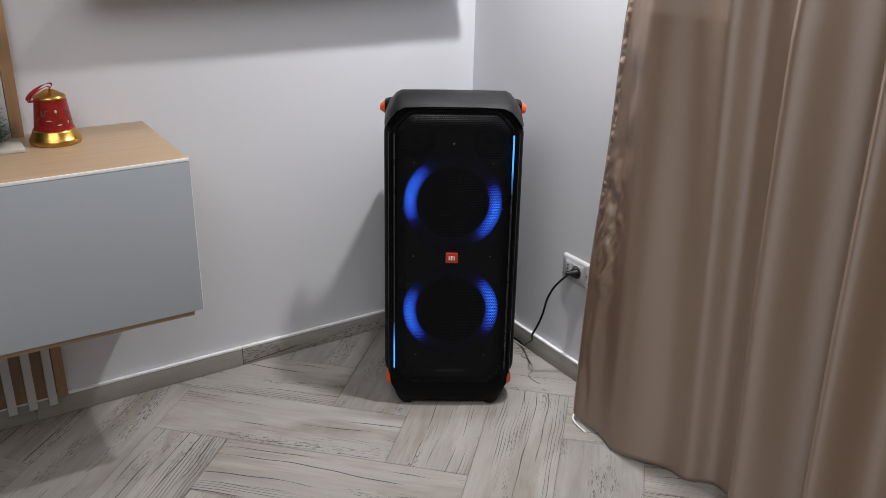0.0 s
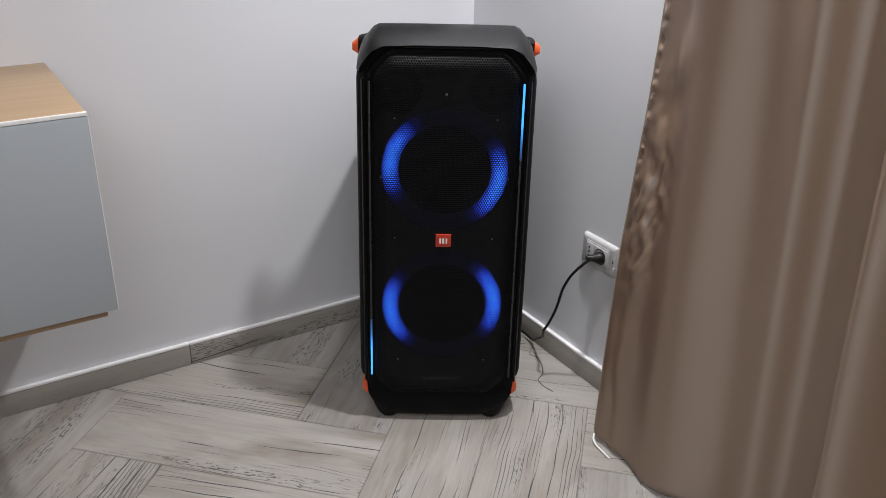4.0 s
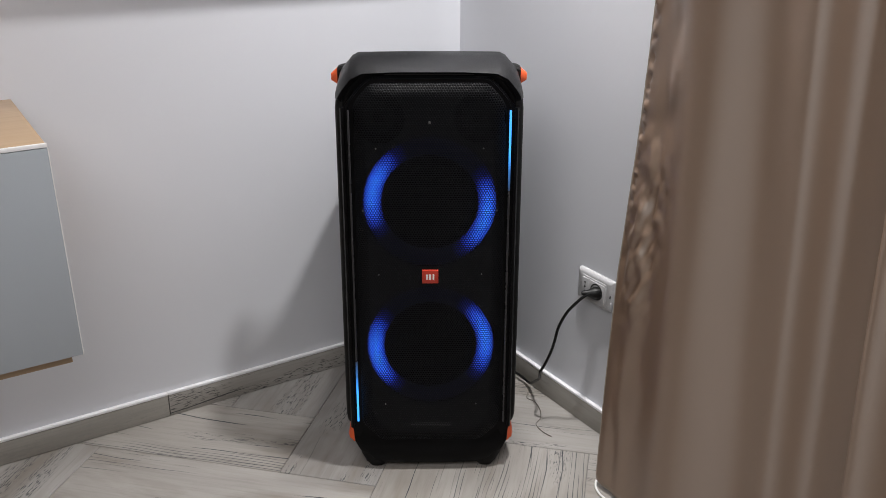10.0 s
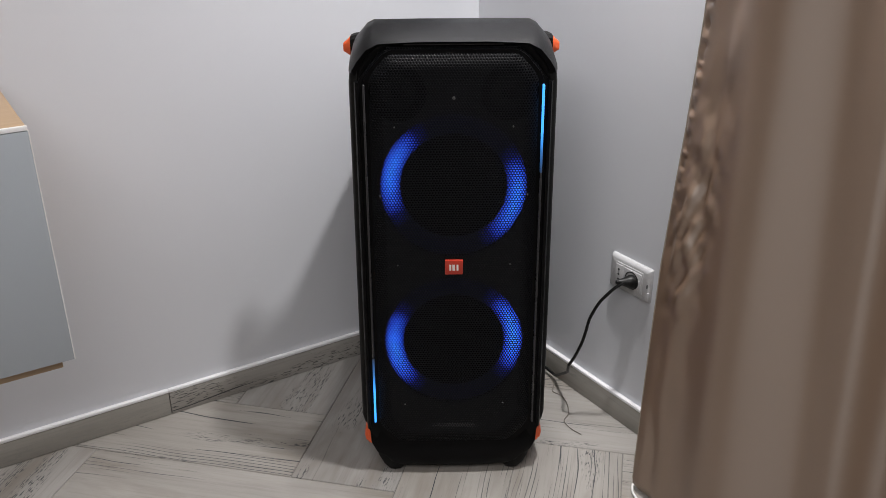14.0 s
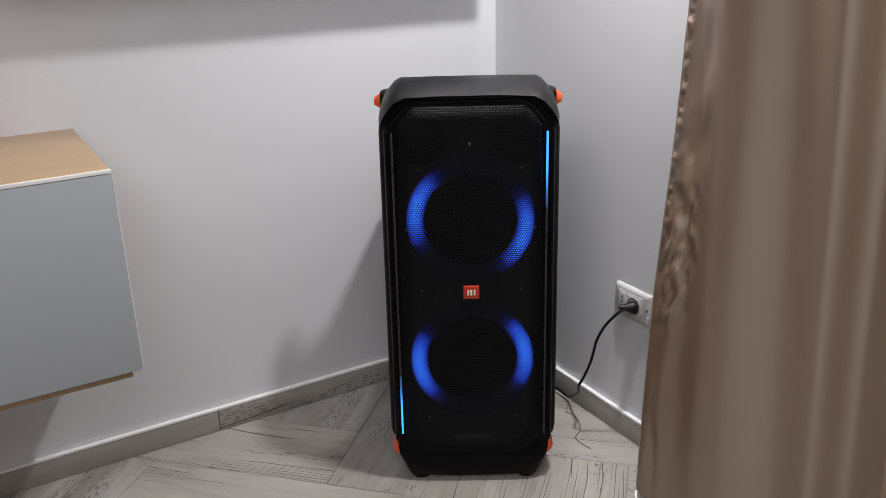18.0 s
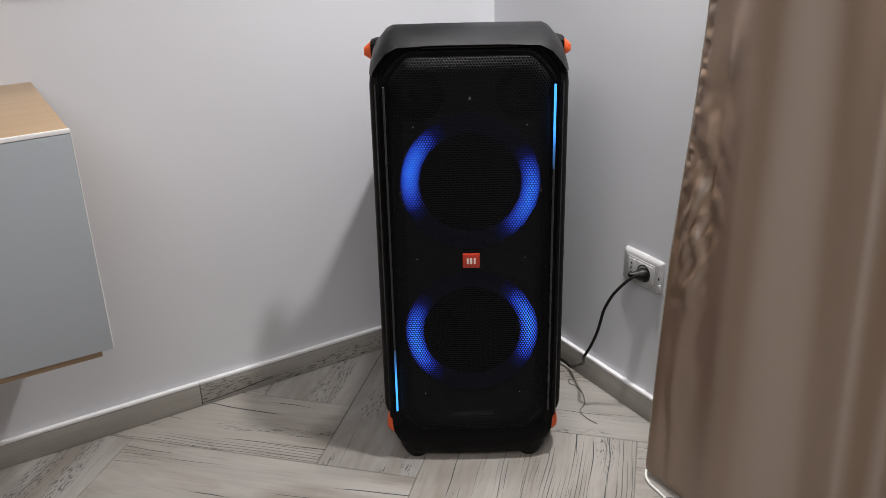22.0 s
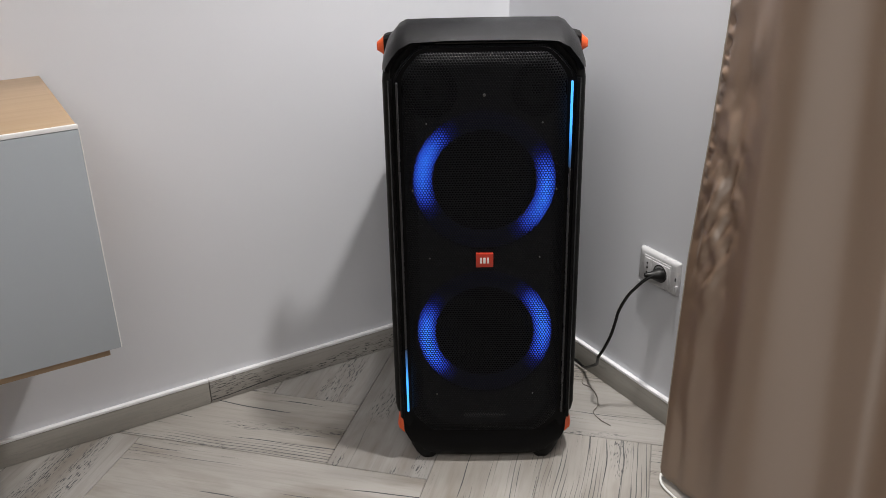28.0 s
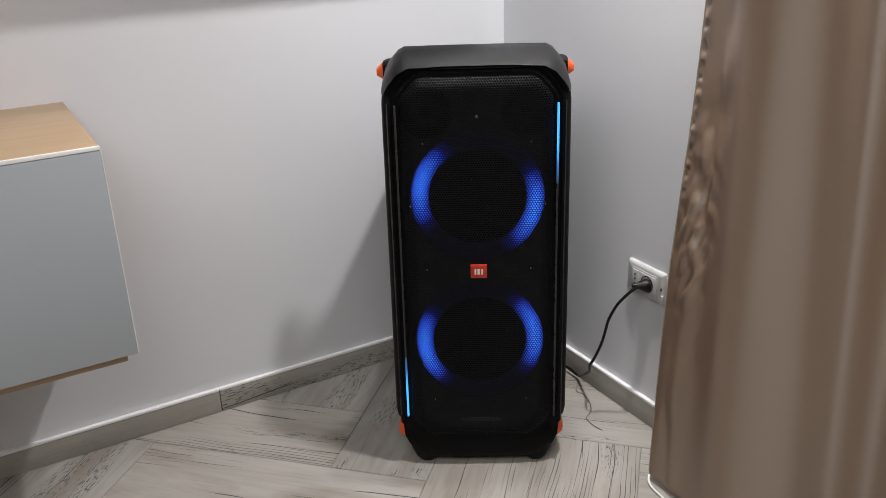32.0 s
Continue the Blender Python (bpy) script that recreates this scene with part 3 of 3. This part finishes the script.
# ---- the curtain ----
FOLDS = ((0.95, 0.55, 0.150, 0.108), (0.815, 0.020, 0.030, 0.006), (0.925, 0.052, 0.058, 0.024), (1.118, 0.046, 0.036, 0.036), (1.225, 0.030, 0.034, 0.010), (1.296, 0.028, 0.080, 0.105), (1.486, 0.028, 0.060, 0.100), (1.73, 0.024, 0.085, 0.100),
         (1.92, 0.030, 0.07, 0.075), (2.10, 0.025, 0.085, 0.095), (2.33, 0.030, 0.08, 0.085), (2.55, 0.025, 0.085, 0.095), (2.78, 0.030, 0.08, 0.085), (3.0, 0.030, 0.085, 0.09), (2.6, 0.9, 2.0, 0.035))


def fold(y, z):
    """How far the cloth stands off the wall: uneven folds, steep on the far side."""
    low = 1 - z / 2.6
    x, s = -0.034, -y
    for c, far, near, a in FOLDS:
        cc = c + 0.008 * math.sin(1.9 * z + c * 7) + 0.034 * (0.7 - z)
        d = s - cc
        w = far if d < 0 else near
        x -= a * math.exp(-((d / w) ** 2)) * (0.85 + 0.16 * low)
    x -= 0.0015 * math.sin(s * 31 + 1.2 * math.sin(z * 1.7))
    x -= 0.007 * noise.noise((s * 7, z * 1.6, 0.3))
    # the free edge swings out near the floor
    x -= 0.015 * math.exp(-(((s - 0.77) / 0.07) ** 2)) * max(0.0, 1 - z / 0.8)
    # drawn closer to the wall higher up, unseen, so lamp light gets past
    return x * (1 - 0.35 * min(1.0, max(0.0, (z - 1.15) / 0.9)))


def free_edge(z):
    """Where the cloth ends along the wall, at a height."""
    return -0.768 - 0.010 * z - 0.055 * max(0.0, z - 0.5)


def pucker(z):
    """How the stitched edge puckers above the last stitch."""
    high = min(1.0, max(0.0, (z - 0.60) / 0.10))
    return 0.011 * high * (noise.noise((0.2, z * 75, 7.7)) + 0.4 * noise.noise((4.2, z * 120, 1.7))), 0.0008 * high * noise.noise((3.1, z * 52, 2.7))


def build_curtain():
    top = empty("curtain", pose(-0.09, -1.9, 0))
    tagged(top, "long beige satin curtain hanging in soft folds to the floor", "curtain")
    bm = bmesh.new()
    nu = 700
    heights = [0.012 + 0.388 * k / 30 for k in range(30)] + [0.4 + 0.9 * k / 180 for k in range(180)] + [1.3 + 1.1 * k / 30 for k in range(31)]
    rows = []
    for j, z in enumerate(heights):
        row = []
        for i in range(nu + 1):
            u = (i / nu) ** 1.35
            edge = free_edge(z)
            y = edge + (-3.3 - edge) * u
            x = fold(y, z)
            near = max(0.0, 1 - u / 0.0085)
            # wrinkles below the last stitch, flat near the floor
            x += 0.003 * max(0.0, 1 - u / 0.012) ** 2
            px, py = pucker(z)
            x += px * math.exp(-(((u - 0.0045) / 0.0028) ** 2))
            yy = y + py * near
            mid = math.exp(-(((z - 0.60) / 0.17) ** 2))
            wr = math.exp(-(((u - 0.024) / 0.017) ** 2))
            x += 0.014 * wr * mid * noise.noise((y * 22 + z * 7, z * 10 - y * 13, 1.7))
            x += 0.010 * wr * mid * noise.noise((y * 44 + z * 22, z * 20 - y * 26, 5.2))
            x += 0.006 * wr * noise.noise((y * 30, z * 9, 4.1))
            zz = z + (0.004 * math.sin(y * 9.0 + 1) if j == 0 else 0)
            row.append(bm.verts.new((x + 0.09, yy + 1.9, zz)))
        rows.append(row)
    for a, b in zip(rows, rows[1:]):
        for i in range(nu):
            bm.faces.new((a[i], a[i + 1], b[i + 1], b[i]))
    bmesh.ops.recalc_face_normals(bm, faces=bm.faces)
    cloth = part("cloth", bm, SATIN, top, "beige satin cloth", 180)
    sol = cloth.modifiers.new("thickness", "SOLIDIFY")
    sol.thickness = 0.0012
    # rolled hem along the free edge
    pts = []
    for k in range(300):
        z = 0.02 + 2.36 * k / 299
        px, py = pucker(z)
        pts.append((fold(free_edge(z), z) + 0.003 + 0.09, free_edge(z) + 0.002 + 1.9 + py, z))
    part("side_hem", tube(pts, 0.0014, 8, 2), LINING, top, "stitched side hem", 180)
    part("hem_tail", tube([(-0.056, 1.128, 0.012), (-0.066, 1.118, 0.006), (-0.074, 1.098, 0.005), (-0.076, 1.074, 0.004), (-0.078, 1.050, 0.003)], 0.0024, 8, 5), SNOW, top, "white lining tail at the hem", 180)


sat = Nodes("beige_satin", (0.24, 0.17, 0.115), 0.45, spec=1.0)
sat.b.inputs["IOR"].default_value = 1.75
sat.colour(sat.ramp(sat.noise(sat.coords((1.5, 6, 0.6)), 1.2, 2), (0.3, (0.216, 0.139, 0.091)), (0.7, (0.241, 0.160, 0.108))))
weave = sat.maths("ADD", sat.noise(sat.coords((300, 300, 2600)), 1, 1), sat.noise(sat.coords((2600, 2600, 300)), 1, 1))
sat.bump(weave, 0.10, 0.0002)
# the sheen of satin runs down the cloth
down = sat.node("ShaderNodeCombineXYZ", Z=1.0)
sat.link(down.outputs[0], sat.b.inputs["Tangent"])
sat.b.inputs["Anisotropic"].default_value = 0.90
LINING = paint("pale_lining", (0.36, 0.31, 0.26), 0.5, 400)
SATIN = sat.m
build_curtain()


# ---- socket, plug and cables ----
def build_socket():
    top = empty("wall_socket", pose(0, -0.578, 0.358, 0, 0, 0))
    tagged(top, "white three-module wall socket plate on the painted wall", "socket")
    rows = []
    for x, g in ((0.0, 0.0), (-0.004, 0.0), (-0.009, -0.003), (-0.011, -0.008)):
        row = []
        for k in range(28):
            a = 2 * math.pi * k / 28
            cx, cz = math.cos(a), math.sin(a)
            e = 0.07
            row.append((x, math.copysign(abs(cx) ** e, cx) * (0.0585 + g), math.copysign(abs(cz) ** e, cz) * (0.0385 + g)))
        rows.append(row)
    part("plate", loft(rows), PLATE, top, "white cover plate", 40)
    part("insert", box(-0.0125, -0.010, -0.040, 0.040, -0.026, 0.026, 0.0012), PLATE, top)
    part("module", box(-0.0145, -0.012, 0.016, 0.037, -0.0215, 0.0215, 0.001), PLATE, top, "narrow three-hole socket module")
    for dz in (-0.011, 0.0, 0.011):
        h = part("contact_hole", lathe([(0.0, 0.0), (0.0022, 0.0), (0.0024, 0.001)], 12, "z"), SOCKET_DARK, top)
        h.matrix_basis = pose(-0.0147, 0.0265, dz, 0, -90, 0)
    m = part("module", box(-0.0145, -0.012, -0.037, 0.013, -0.0215, 0.0215, 0.001), PLATE, top, "round earthed socket module")
    w = part("socket_well", lathe([(0.0195, 0.0), (0.0195, 0.002), (0.0175, 0.0022), (0.0165, -0.004), (0.0, -0.004)], 32, "z"), SOCKET_DARK, top, "dark round socket well", 40)
    w.matrix_basis = pose(-0.0135, -0.012, 0.0, 0, -90, 0)
    part("locator_lamp", box(-0.0125, -0.010, -0.0545, -0.0525, -0.002, 0.005, 0.0005), SOCKET_DARK, top)
    part("lower_tab", box(-0.0125, -0.008, -0.0600, -0.0545, -0.030, -0.012, 0.001), PLATE, top)


build_socket()


def build_lead():
    top = empty("power_cable", pose(-0.05, -0.45, 0))
    tagged(top, "black power cable plugged into the wall socket", "cable")
    o = Vector((-0.05, -0.45, 0))
    plug = lathe([(0.0, 0.0), (0.0175, 0.0), (0.018, 0.004), (0.018, 0.014), (0.0145, 0.022), (0.009, 0.034), (0.0065, 0.044), (0.0055, 0.050), (0.0, 0.051)], 24, "z")
    p = part("plug", plug, CABLE, top, "black moulded plug", 40)
    # lies almost flat along the wall, its lead leaving towards the loudspeaker
    p.matrix_basis = Matrix.Translation(Vector((-0.012, -0.596, 0.357)) - o) @ look((0, 0, 0), (0.027, -0.012, -0.002)) @ Matrix.Scale(0.80, 4)
    pts = [(-0.036, -0.592, 0.360), (-0.044, -0.586, 0.354), (-0.053, -0.579, 0.344), (-0.063, -0.569, 0.327), (-0.072, -0.558, 0.306), (-0.080, -0.544, 0.268), (-0.085, -0.539, 0.233), (-0.090, -0.534, 0.203), (-0.093, -0.519, 0.164), (-0.0945, -0.506, 0.139), (-0.093, -0.501, 0.131), (-0.084, -0.489, 0.112), (-0.068, -0.470, 0.090), (-0.050, -0.432, 0.058), (-0.030, -0.390, 0.025), (-0.021, -0.368, 0.014), (-0.020, -0.335, 0.016), (-0.024, -0.300, 0.015), (-0.04, -0.25, 0.010), (-0.09, -0.20, 0.012), (-0.15, -0.18, 0.06), (-0.165, -0.20, 0.12)]
    part("lead", tube([Vector(q) - o for q in pts], 0.0034, 10, 6), CABLE, top, "black flexible lead", 180)
    thin = tagged(empty("thin_cable", pose(-0.08, -0.45, 0)), "thin dark wire lying on the floor tiles", "cable")
    o2 = Vector((-0.08, -0.45, 0))
    pts = [(-0.020, -0.350, 0.002), (-0.032, -0.385, 0.002), (-0.058, -0.412, 0.002), (-0.053, -0.438, 0.002), (-0.064, -0.473, 0.002), (-0.087, -0.504, 0.002), (-0.113, -0.520, 0.002), (-0.119, -0.552, 0.002), (-0.114, -0.580, 0.002)]
    part("wire", tube([Vector(q) - o2 for q in pts], 0.0010, 8, 6), WIRE, thin, "", 180)


WIRE = plastic("brown_wire", (0.16, 0.14, 0.12), 0.4)
build_lead()


# ---- floating cabinet ----
def build_cabinet():
    top = empty("floating_cabinet", pose(-1.9, 0, 0.42))
    tagged(top, "wall-hung cabinet with pale grey front and light oak top", "cabinet")
    part("top_board", box(-0.75, 0.828, -0.396, -0.001, 0.371, 0.391, 0.0012), OAK, top, "light oak top board")
    part("edge_band", box(-0.75, 0.8295, -0.402, -0.3965, 0.3845, 0.3915, 0.0008), EDGE_WHITE, top, "white edge band")
    part("flap_door", box(-0.75, 0.829, -0.402, -0.384, 0.002, 0.3835, 0.0008), LACQUER, top, "pale grey lacquered flap door")
    part("edge_band", box(0.8292, 0.8308, -0.402, -0.384, 0.002, 0.3835, 0.0004, 1), EDGE_WHITE, top, "white edge band")
    part("bottom_board", box(-0.75, 0.812, -0.383, -0.001, -0.018, 0.006, 0.001), OAK, top, "light oak bottom board")
    part("side_panel", box(0.808, 0.826, -0.382, -0.001, 0.007, 0.370, 0.001), OAK, top, "light oak side panel")
    part("back_panel", box(-0.75, 0.807, -0.012, -0.001, 0.007, 0.370), OAK, top)


build_cabinet()


def build_slats():
    top = empty("slat_panel", pose(-1.365, 0, 0))
    tagged(top, "vertical slat wall panel, brown oak with white slats", "wall panel", kind="structure")
    part("backing", box(-0.78, -0.030, -0.016, -0.001, 0.068, 2.45), OAK_DARK, top, "brown backing board")
    part("slat", box(-0.028, 0.0, -0.030, -0.001, 0.068, 2.45, 0.001), OAK_EDGE, top, "brown oak end slat")
    first = None
    for k in range(14):
        x = -0.030 - 0.0515 * k
        if first is None:
            first = part("slat", box(-0.022, 0.0, -0.034, -0.017, 0.050, 2.46, 0.001), WHITE_SLAT, top, "white lacquered slat")
            first.matrix_basis = pose(x, 0, 0)
        else:
            s = new("slat", first.data)
            s.parent, s["label"] = top, "white lacquered slat"
            s.matrix_basis = pose(x, 0, 0)


OAK_EDGE = oak("oak_edge", (0.36, 0.225, 0.12), (0.28, 0.165, 0.085), axis="z")
build_slats()


# ---- ornaments on the cabinet ----
def build_bell():
    top = empty("tin_bell", pose(-1.306, -0.112, 0.811) @ Matrix.Scale(1.17, 4))
    tagged(top, "red and gold tin Christmas bell with a red ribbon", "ornament")
    part("skirt", lathe([(0.0, 0.0), (0.0485, 0.0), (0.0505, 0.0015), (0.0505, 0.0105), (0.0490, 0.0125), (0.0455, 0.0185), (0.0425, 0.0255), (0.0415, 0.0285), (0.0395, 0.0300), (0.0, 0.0300)], 48), GOLD, top, "gold flared skirt", 40)
    part("body", lathe([(0.0, 0.0302), (0.0393, 0.0302), (0.0393, 0.0318), (0.0383, 0.0322), (0.0360, 0.05), (0.0328, 0.075), (0.0310, 0.092), (0.0, 0.092)], 48), BELL_RED, top, "red printed tin body", 40)
    part("lid", lathe([(0.0, 0.0922), (0.0316, 0.0922), (0.0318, 0.0945), (0.0305, 0.0972), (0.0250, 0.1005), (0.0140, 0.1065), (0.0050, 0.1105), (0.0, 0.1115)], 48), GOLD, top, "gold domed lid", 40)
    # a ribbon doubled into a fat loop that leans over the lid
    # the smaller loop's paler pink is a painted highlight
    for turn, lift, size, wide, mat in ((0.0, 0.0, 1.0, 0.0042, RIBBON), (0.35, -0.003, 0.80, 0.0036, RIBBON_LIT)):
        secs = []
        for k in range(33):
            a = 2 * math.pi * k / 32 + turn
            p = Vector((-0.019 + 0.025 * size * math.cos(a), -0.010 - 0.006 * math.sin(a), 0.107 + lift + 0.0115 * size * math.sin(a) + 0.0135 * size * math.cos(a)))
            out = Vector((math.cos(a), 0, math.sin(a)))
            flat = Vector((0.35 * math.sin(a * 0.5), -1, 0.5 * math.cos(a))).normalized()
            secs.append([p - flat * wide - out * 0.0007, p + flat * wide - out * 0.0007, p + flat * wide + out * 0.0007, p - flat * wide + out * 0.0007])
        part("ribbon", loft(secs), mat, top, "looped red satin ribbon", 60)
    # printed motifs: a few pale and dark patches round the body
    for deg, z, sx, sy, tone in ((226, 0.068, 1.2, 0.35, 1), (231, 0.062, 0.4, 1.3, 1), (238, 0.066, 0.9, 0.30, 2), (242, 0.072, 0.3, 1.0, 1), (250, 0.052, 0.25, 1.5, 0), (262, 0.046, 0.30, 1.0, 2), (274, 0.070, 0.75, 0.62, 0), (274, 0.063, 0.8, 0.2, 1), (276, 0.078, 0.7, 0.2, 2), (280, 0.0425, 0.35, 1.1, 0),
                                 (286, 0.046, 0.25, 0.9, 1), (306, 0.070, 1.0, 0.35, 1), (311, 0.060, 1.1, 0.30, 1), (316, 0.052, 1.0, 0.4, 1), (312, 0.046, 0.8, 0.35, 0), (322, 0.064, 1.2, 0.4, 1), (326, 0.048, 1.2, 0.5, 1), (212, 0.055, 1.4, 0.5, 1), (210, 0.074, 1.2, 0.5, 2)):
        a = radians(deg)
        rad = 0.0368 - (z - 0.045) * 0.115
        mo = part("motif", lathe([(0.0, 0.0008), (0.0032, 0.0006), (0.0045, 0.0)], 8, "z"), MOTIFS[tone], top)
        mo.matrix_basis = Matrix.Translation((rad * math.cos(a), rad * math.sin(a), z)) @ Matrix.Rotation(a, 4, "Z") @ Matrix.Rotation(radians(83), 4, "Y") @ Matrix.Diagonal((sx, sy, 1, 1))


bell = Nodes("red_tin_print", (0.40, 0.02, 0.018), 0.3, 0.2)
bell.colour(bell.ramp(bell.noise(bell.coords(), 90, 3), (0.35, (0.22, 0.008, 0.008)), (0.7, (0.33, 0.018, 0.014))))
BELL_RED = bell.m
MOTIFS = [paint("cream_print", (0.5, 0.42, 0.33)), paint("green_print", (0.06, 0.07, 0.045)), paint("dark_print", (0.13, 0.03, 0.025))]
build_bell()


def build_tree():
    top = empty("mini_tree", pose(-1.468, -0.130, 0.811))
    tagged(top, "small frosted artificial fir tree on a white wooden stand", "ornament")
    part("stand", box(-0.085, 0.085, -0.045, 0.055, 0, 0.010, 0.003), STAND, top, "pale stand")
    part("trunk", lathe([(0.006, 0.008), (0.005, 0.1), (0.002, 0.225), (0.0, 0.23)], 10), OAK_DARK, top)
    part("core", lathe([(0.040, 0.030), (0.036, 0.055), (0.026, 0.10), (0.016, 0.15), (0.006, 0.21), (0.0, 0.228)], 14), NEEDLE, top, "dark inner boughs")
    rnd = random.Random(8)
    bm = bmesh.new()
    for k in range(6500):
        h = rnd.random() ** 1.3
        z = 0.028 + 0.205 * h
        reach = 0.066 * (1 - h) + 0.006
        reach *= 0.82 + 0.28 * abs(math.sin(z * 115))
        a = rnd.uniform(0, 2 * math.pi)
        r0 = reach * rnd.uniform(0.35, 0.95)
        ca, sa = math.cos(a), math.sin(a)
        p = Vector((r0 * ca, r0 * sa, z))
        d = Vector((ca + rnd.uniform(-0.6, 0.6), sa + rnd.uniform(-0.6, 0.6), rnd.uniform(-0.5, 0.5))).normalized() * rnd.uniform(0.007, 0.013)
        side = d.cross(Vector((0, 0, 1))).normalized() * 0.0014
        bm.faces.new([bm.verts.new(q) for q in (p - side, p + side, p + d)])
    needles = part("needles", bm, NEEDLE, top, "dark green frosted needles")
    tagged(needles, kind="stuff")
    part("ribbon_stripe", box(-0.084, -0.06, -0.050, -0.046, 0.001, 0.009, 0.001), SNOW, top)


build_tree()


# ---- picture ledge and frames ----
def build_ledge():
    top = empty("picture_ledge", pose(-0.655, 0, 1.167))
    tagged(top, "long white picture ledge fixed to the wall", "shelf")
    part("board", box(-0.540, 0.574, -0.137, -0.001, 0.0, 0.012, 0.001), WHITE_SLAT, top, "white shelf board")
    part("front_lip", box(-0.575, 0.575, -0.150, -0.1375, -0.001, 0.032, 0.0012), WHITE_SLAT, top, "white front lip")
    part("back_lip", box(-0.49, 0.574, -0.012, -0.001, 0.0125, 0.06, 0.001), WHITE_SLAT, top)
    s = part("side_hook", lathe([(0.0, 0.0), (0.0016, 0.0), (0.0016, 0.009), (0.003, 0.010), (0.003, 0.012), (0.0, 0.012)], 10), SCREW, top)
    s.matrix_basis = pose(-0.575, -0.130, 0.014, 0, -90, 0)


build_ledge()


def picture(x0, x1, h, frame_mat, strips, label, border):
    """A leaning frame from x0 to x1 with upright printed strips (share of the width, material)."""
    w = x1 - x0
    top = empty("framed_picture", Matrix.Translation(((x0 + x1) / 2, -0.116, 1.1755)) @ pose(0, 0, 0, -8, 0, 0))
    tagged(top, label, "framed picture", group="framed pictures on the ledge")
    for a, b, z0, z1 in ((-w / 2, w / 2, 0, border), (-w / 2, w / 2, h - border, h), (-w / 2, -w / 2 + border, border, h - border), (w / 2 - border, w / 2, border, h - border)):
        part("frame_side", box(a, b, -0.008, 0.008, z0, z1, 0.0015), frame_mat, top)
    part("mat", box(-w / 2 + border, w / 2 - border, 0.0, 0.004, border, h - border), PALE_PRINT, top, "pale picture mat")
    at = -w / 2 + border
    inner = w - 2 * border
    for share, tone in strips:
        if tone is not None:
            part("print", box(at + 0.002, at + share * inner - 0.002, -0.0015, 0.0006, border + 0.003, h * 0.62, 0.0002, 1), tone, top, "small printed picture")
        at += share * inner


GILT = Nodes("gilt_frame", (0.5, 0.33, 0.14), 0.35, 0.8).m
BLUE_PRINT = paint("blue_print", (0.16, 0.22, 0.33))
RED_PRINT = paint("red_print", (0.30, 0.05, 0.04))
PALE_PRINT = paint("pale_print", (0.55, 0.53, 0.50))
INK_PRINT = paint("ink_print", (0.03, 0.035, 0.05))
BROWN_PRINT = paint("brown_print", (0.16, 0.10, 0.06))
for x0, x1, h, fm, strips, words, bd in (
    (-1.190, -0.985, 0.16, GILT, ((0.06, None), (0.32, BLUE_PRINT), (0.10, INK_PRINT), (0.30, INK_PRINT), (0.22, BROWN_PRINT)), "gilt frame with blue and dark prints on the ledge", 0.012),
    (-0.980, -0.735, 0.16, WHITE_SLAT, ((0.22, RED_PRINT), (0.26, RED_PRINT), (0.26, BROWN_PRINT), (0.26, RED_PRINT)), "white frame with red prints on the ledge", 0.010),
    (-0.725, -0.500, 0.15, WHITE_SLAT, ((0.34, BROWN_PRINT), (0.33, INK_PRINT), (0.33, None)), "white frame with dark prints on the ledge", 0.010),
    (-0.490, -0.270, 0.15, WHITE_SLAT, ((0.5, PALE_PRINT), (0.5, None)), "white frame with a pale print on the ledge", 0.010),
):
    picture(x0, x1, h, fm, strips, words, bd)


# ---- herringbone floor tiles ----
W, P0, Q0 = 0.2225, -0.982, -0.024
R2 = math.sqrt(0.5)


def plank_mesh():
    bm = box(-1.5 * W + 0.0009, 1.5 * W - 0.0009, -W / 2 + 0.0009, W / 2 - 0.0009, -0.008, 0.0, 0.0011, 1)
    me = bpy.data.meshes.new("floor_tile")
    bm.to_mesh(me)
    bm.free()
    me.materials.append(TILE)
    return me


def lay_floor():
    shared = plank_mesh()
    spots = []
    for k in range(-22, 23):
        for m in range(-6, 7):
            spots.append((P0 + (k + 0.5) * W, Q0 - k * W + 6 * W * m - 1.5 * W, False))
            spots.append((P0 - k * W + 6 * W * m + 1.5 * W, Q0 + (k + 0.5) * W, True))
    for p, q, up in spots:
        x, y = (p + q) * R2, (p - q) * R2
        if x > 0.36 or y > 0.36 or x < X0 - 0.36 or y < Y0 - 0.36:
            continue
        turn = 45 if up else -45
        m = pose(x, y, 0, 0, 0, turn)
        corners = [m @ Vector((sx * 1.5 * W, sy * W / 2, 0)) for sx in (-1, 1) for sy in (-1, 1)]
        me = shared
        if any(c.x > 0 or c.y > 0 or c.x < X0 or c.y < Y0 for c in corners):
            bm = bmesh.new()
            bm.from_mesh(shared)
            inv = m.inverted()
            for co, no in (((0, 0, 0), (1, 0, 0)), ((0, 0, 0), (0, 1, 0)), ((X0, 0, 0), (-1, 0, 0)), ((0, Y0, 0), (0, -1, 0))):
                bmesh.ops.bisect_plane(bm, geom=bm.verts[:] + bm.edges[:] + bm.faces[:], plane_co=inv @ Vector(co), plane_no=inv.to_3x3() @ Vector(no), clear_outer=True)
            if len(bm.faces) < 3:
                bm.free()
                continue
            me = bpy.data.meshes.new("floor_tile")
            bm.to_mesh(me)
            bm.free()
            me.materials.append(TILE)
        t = new("floor_tile", me)
        t.parent = floor
        t.matrix_basis = m


lay_floor()
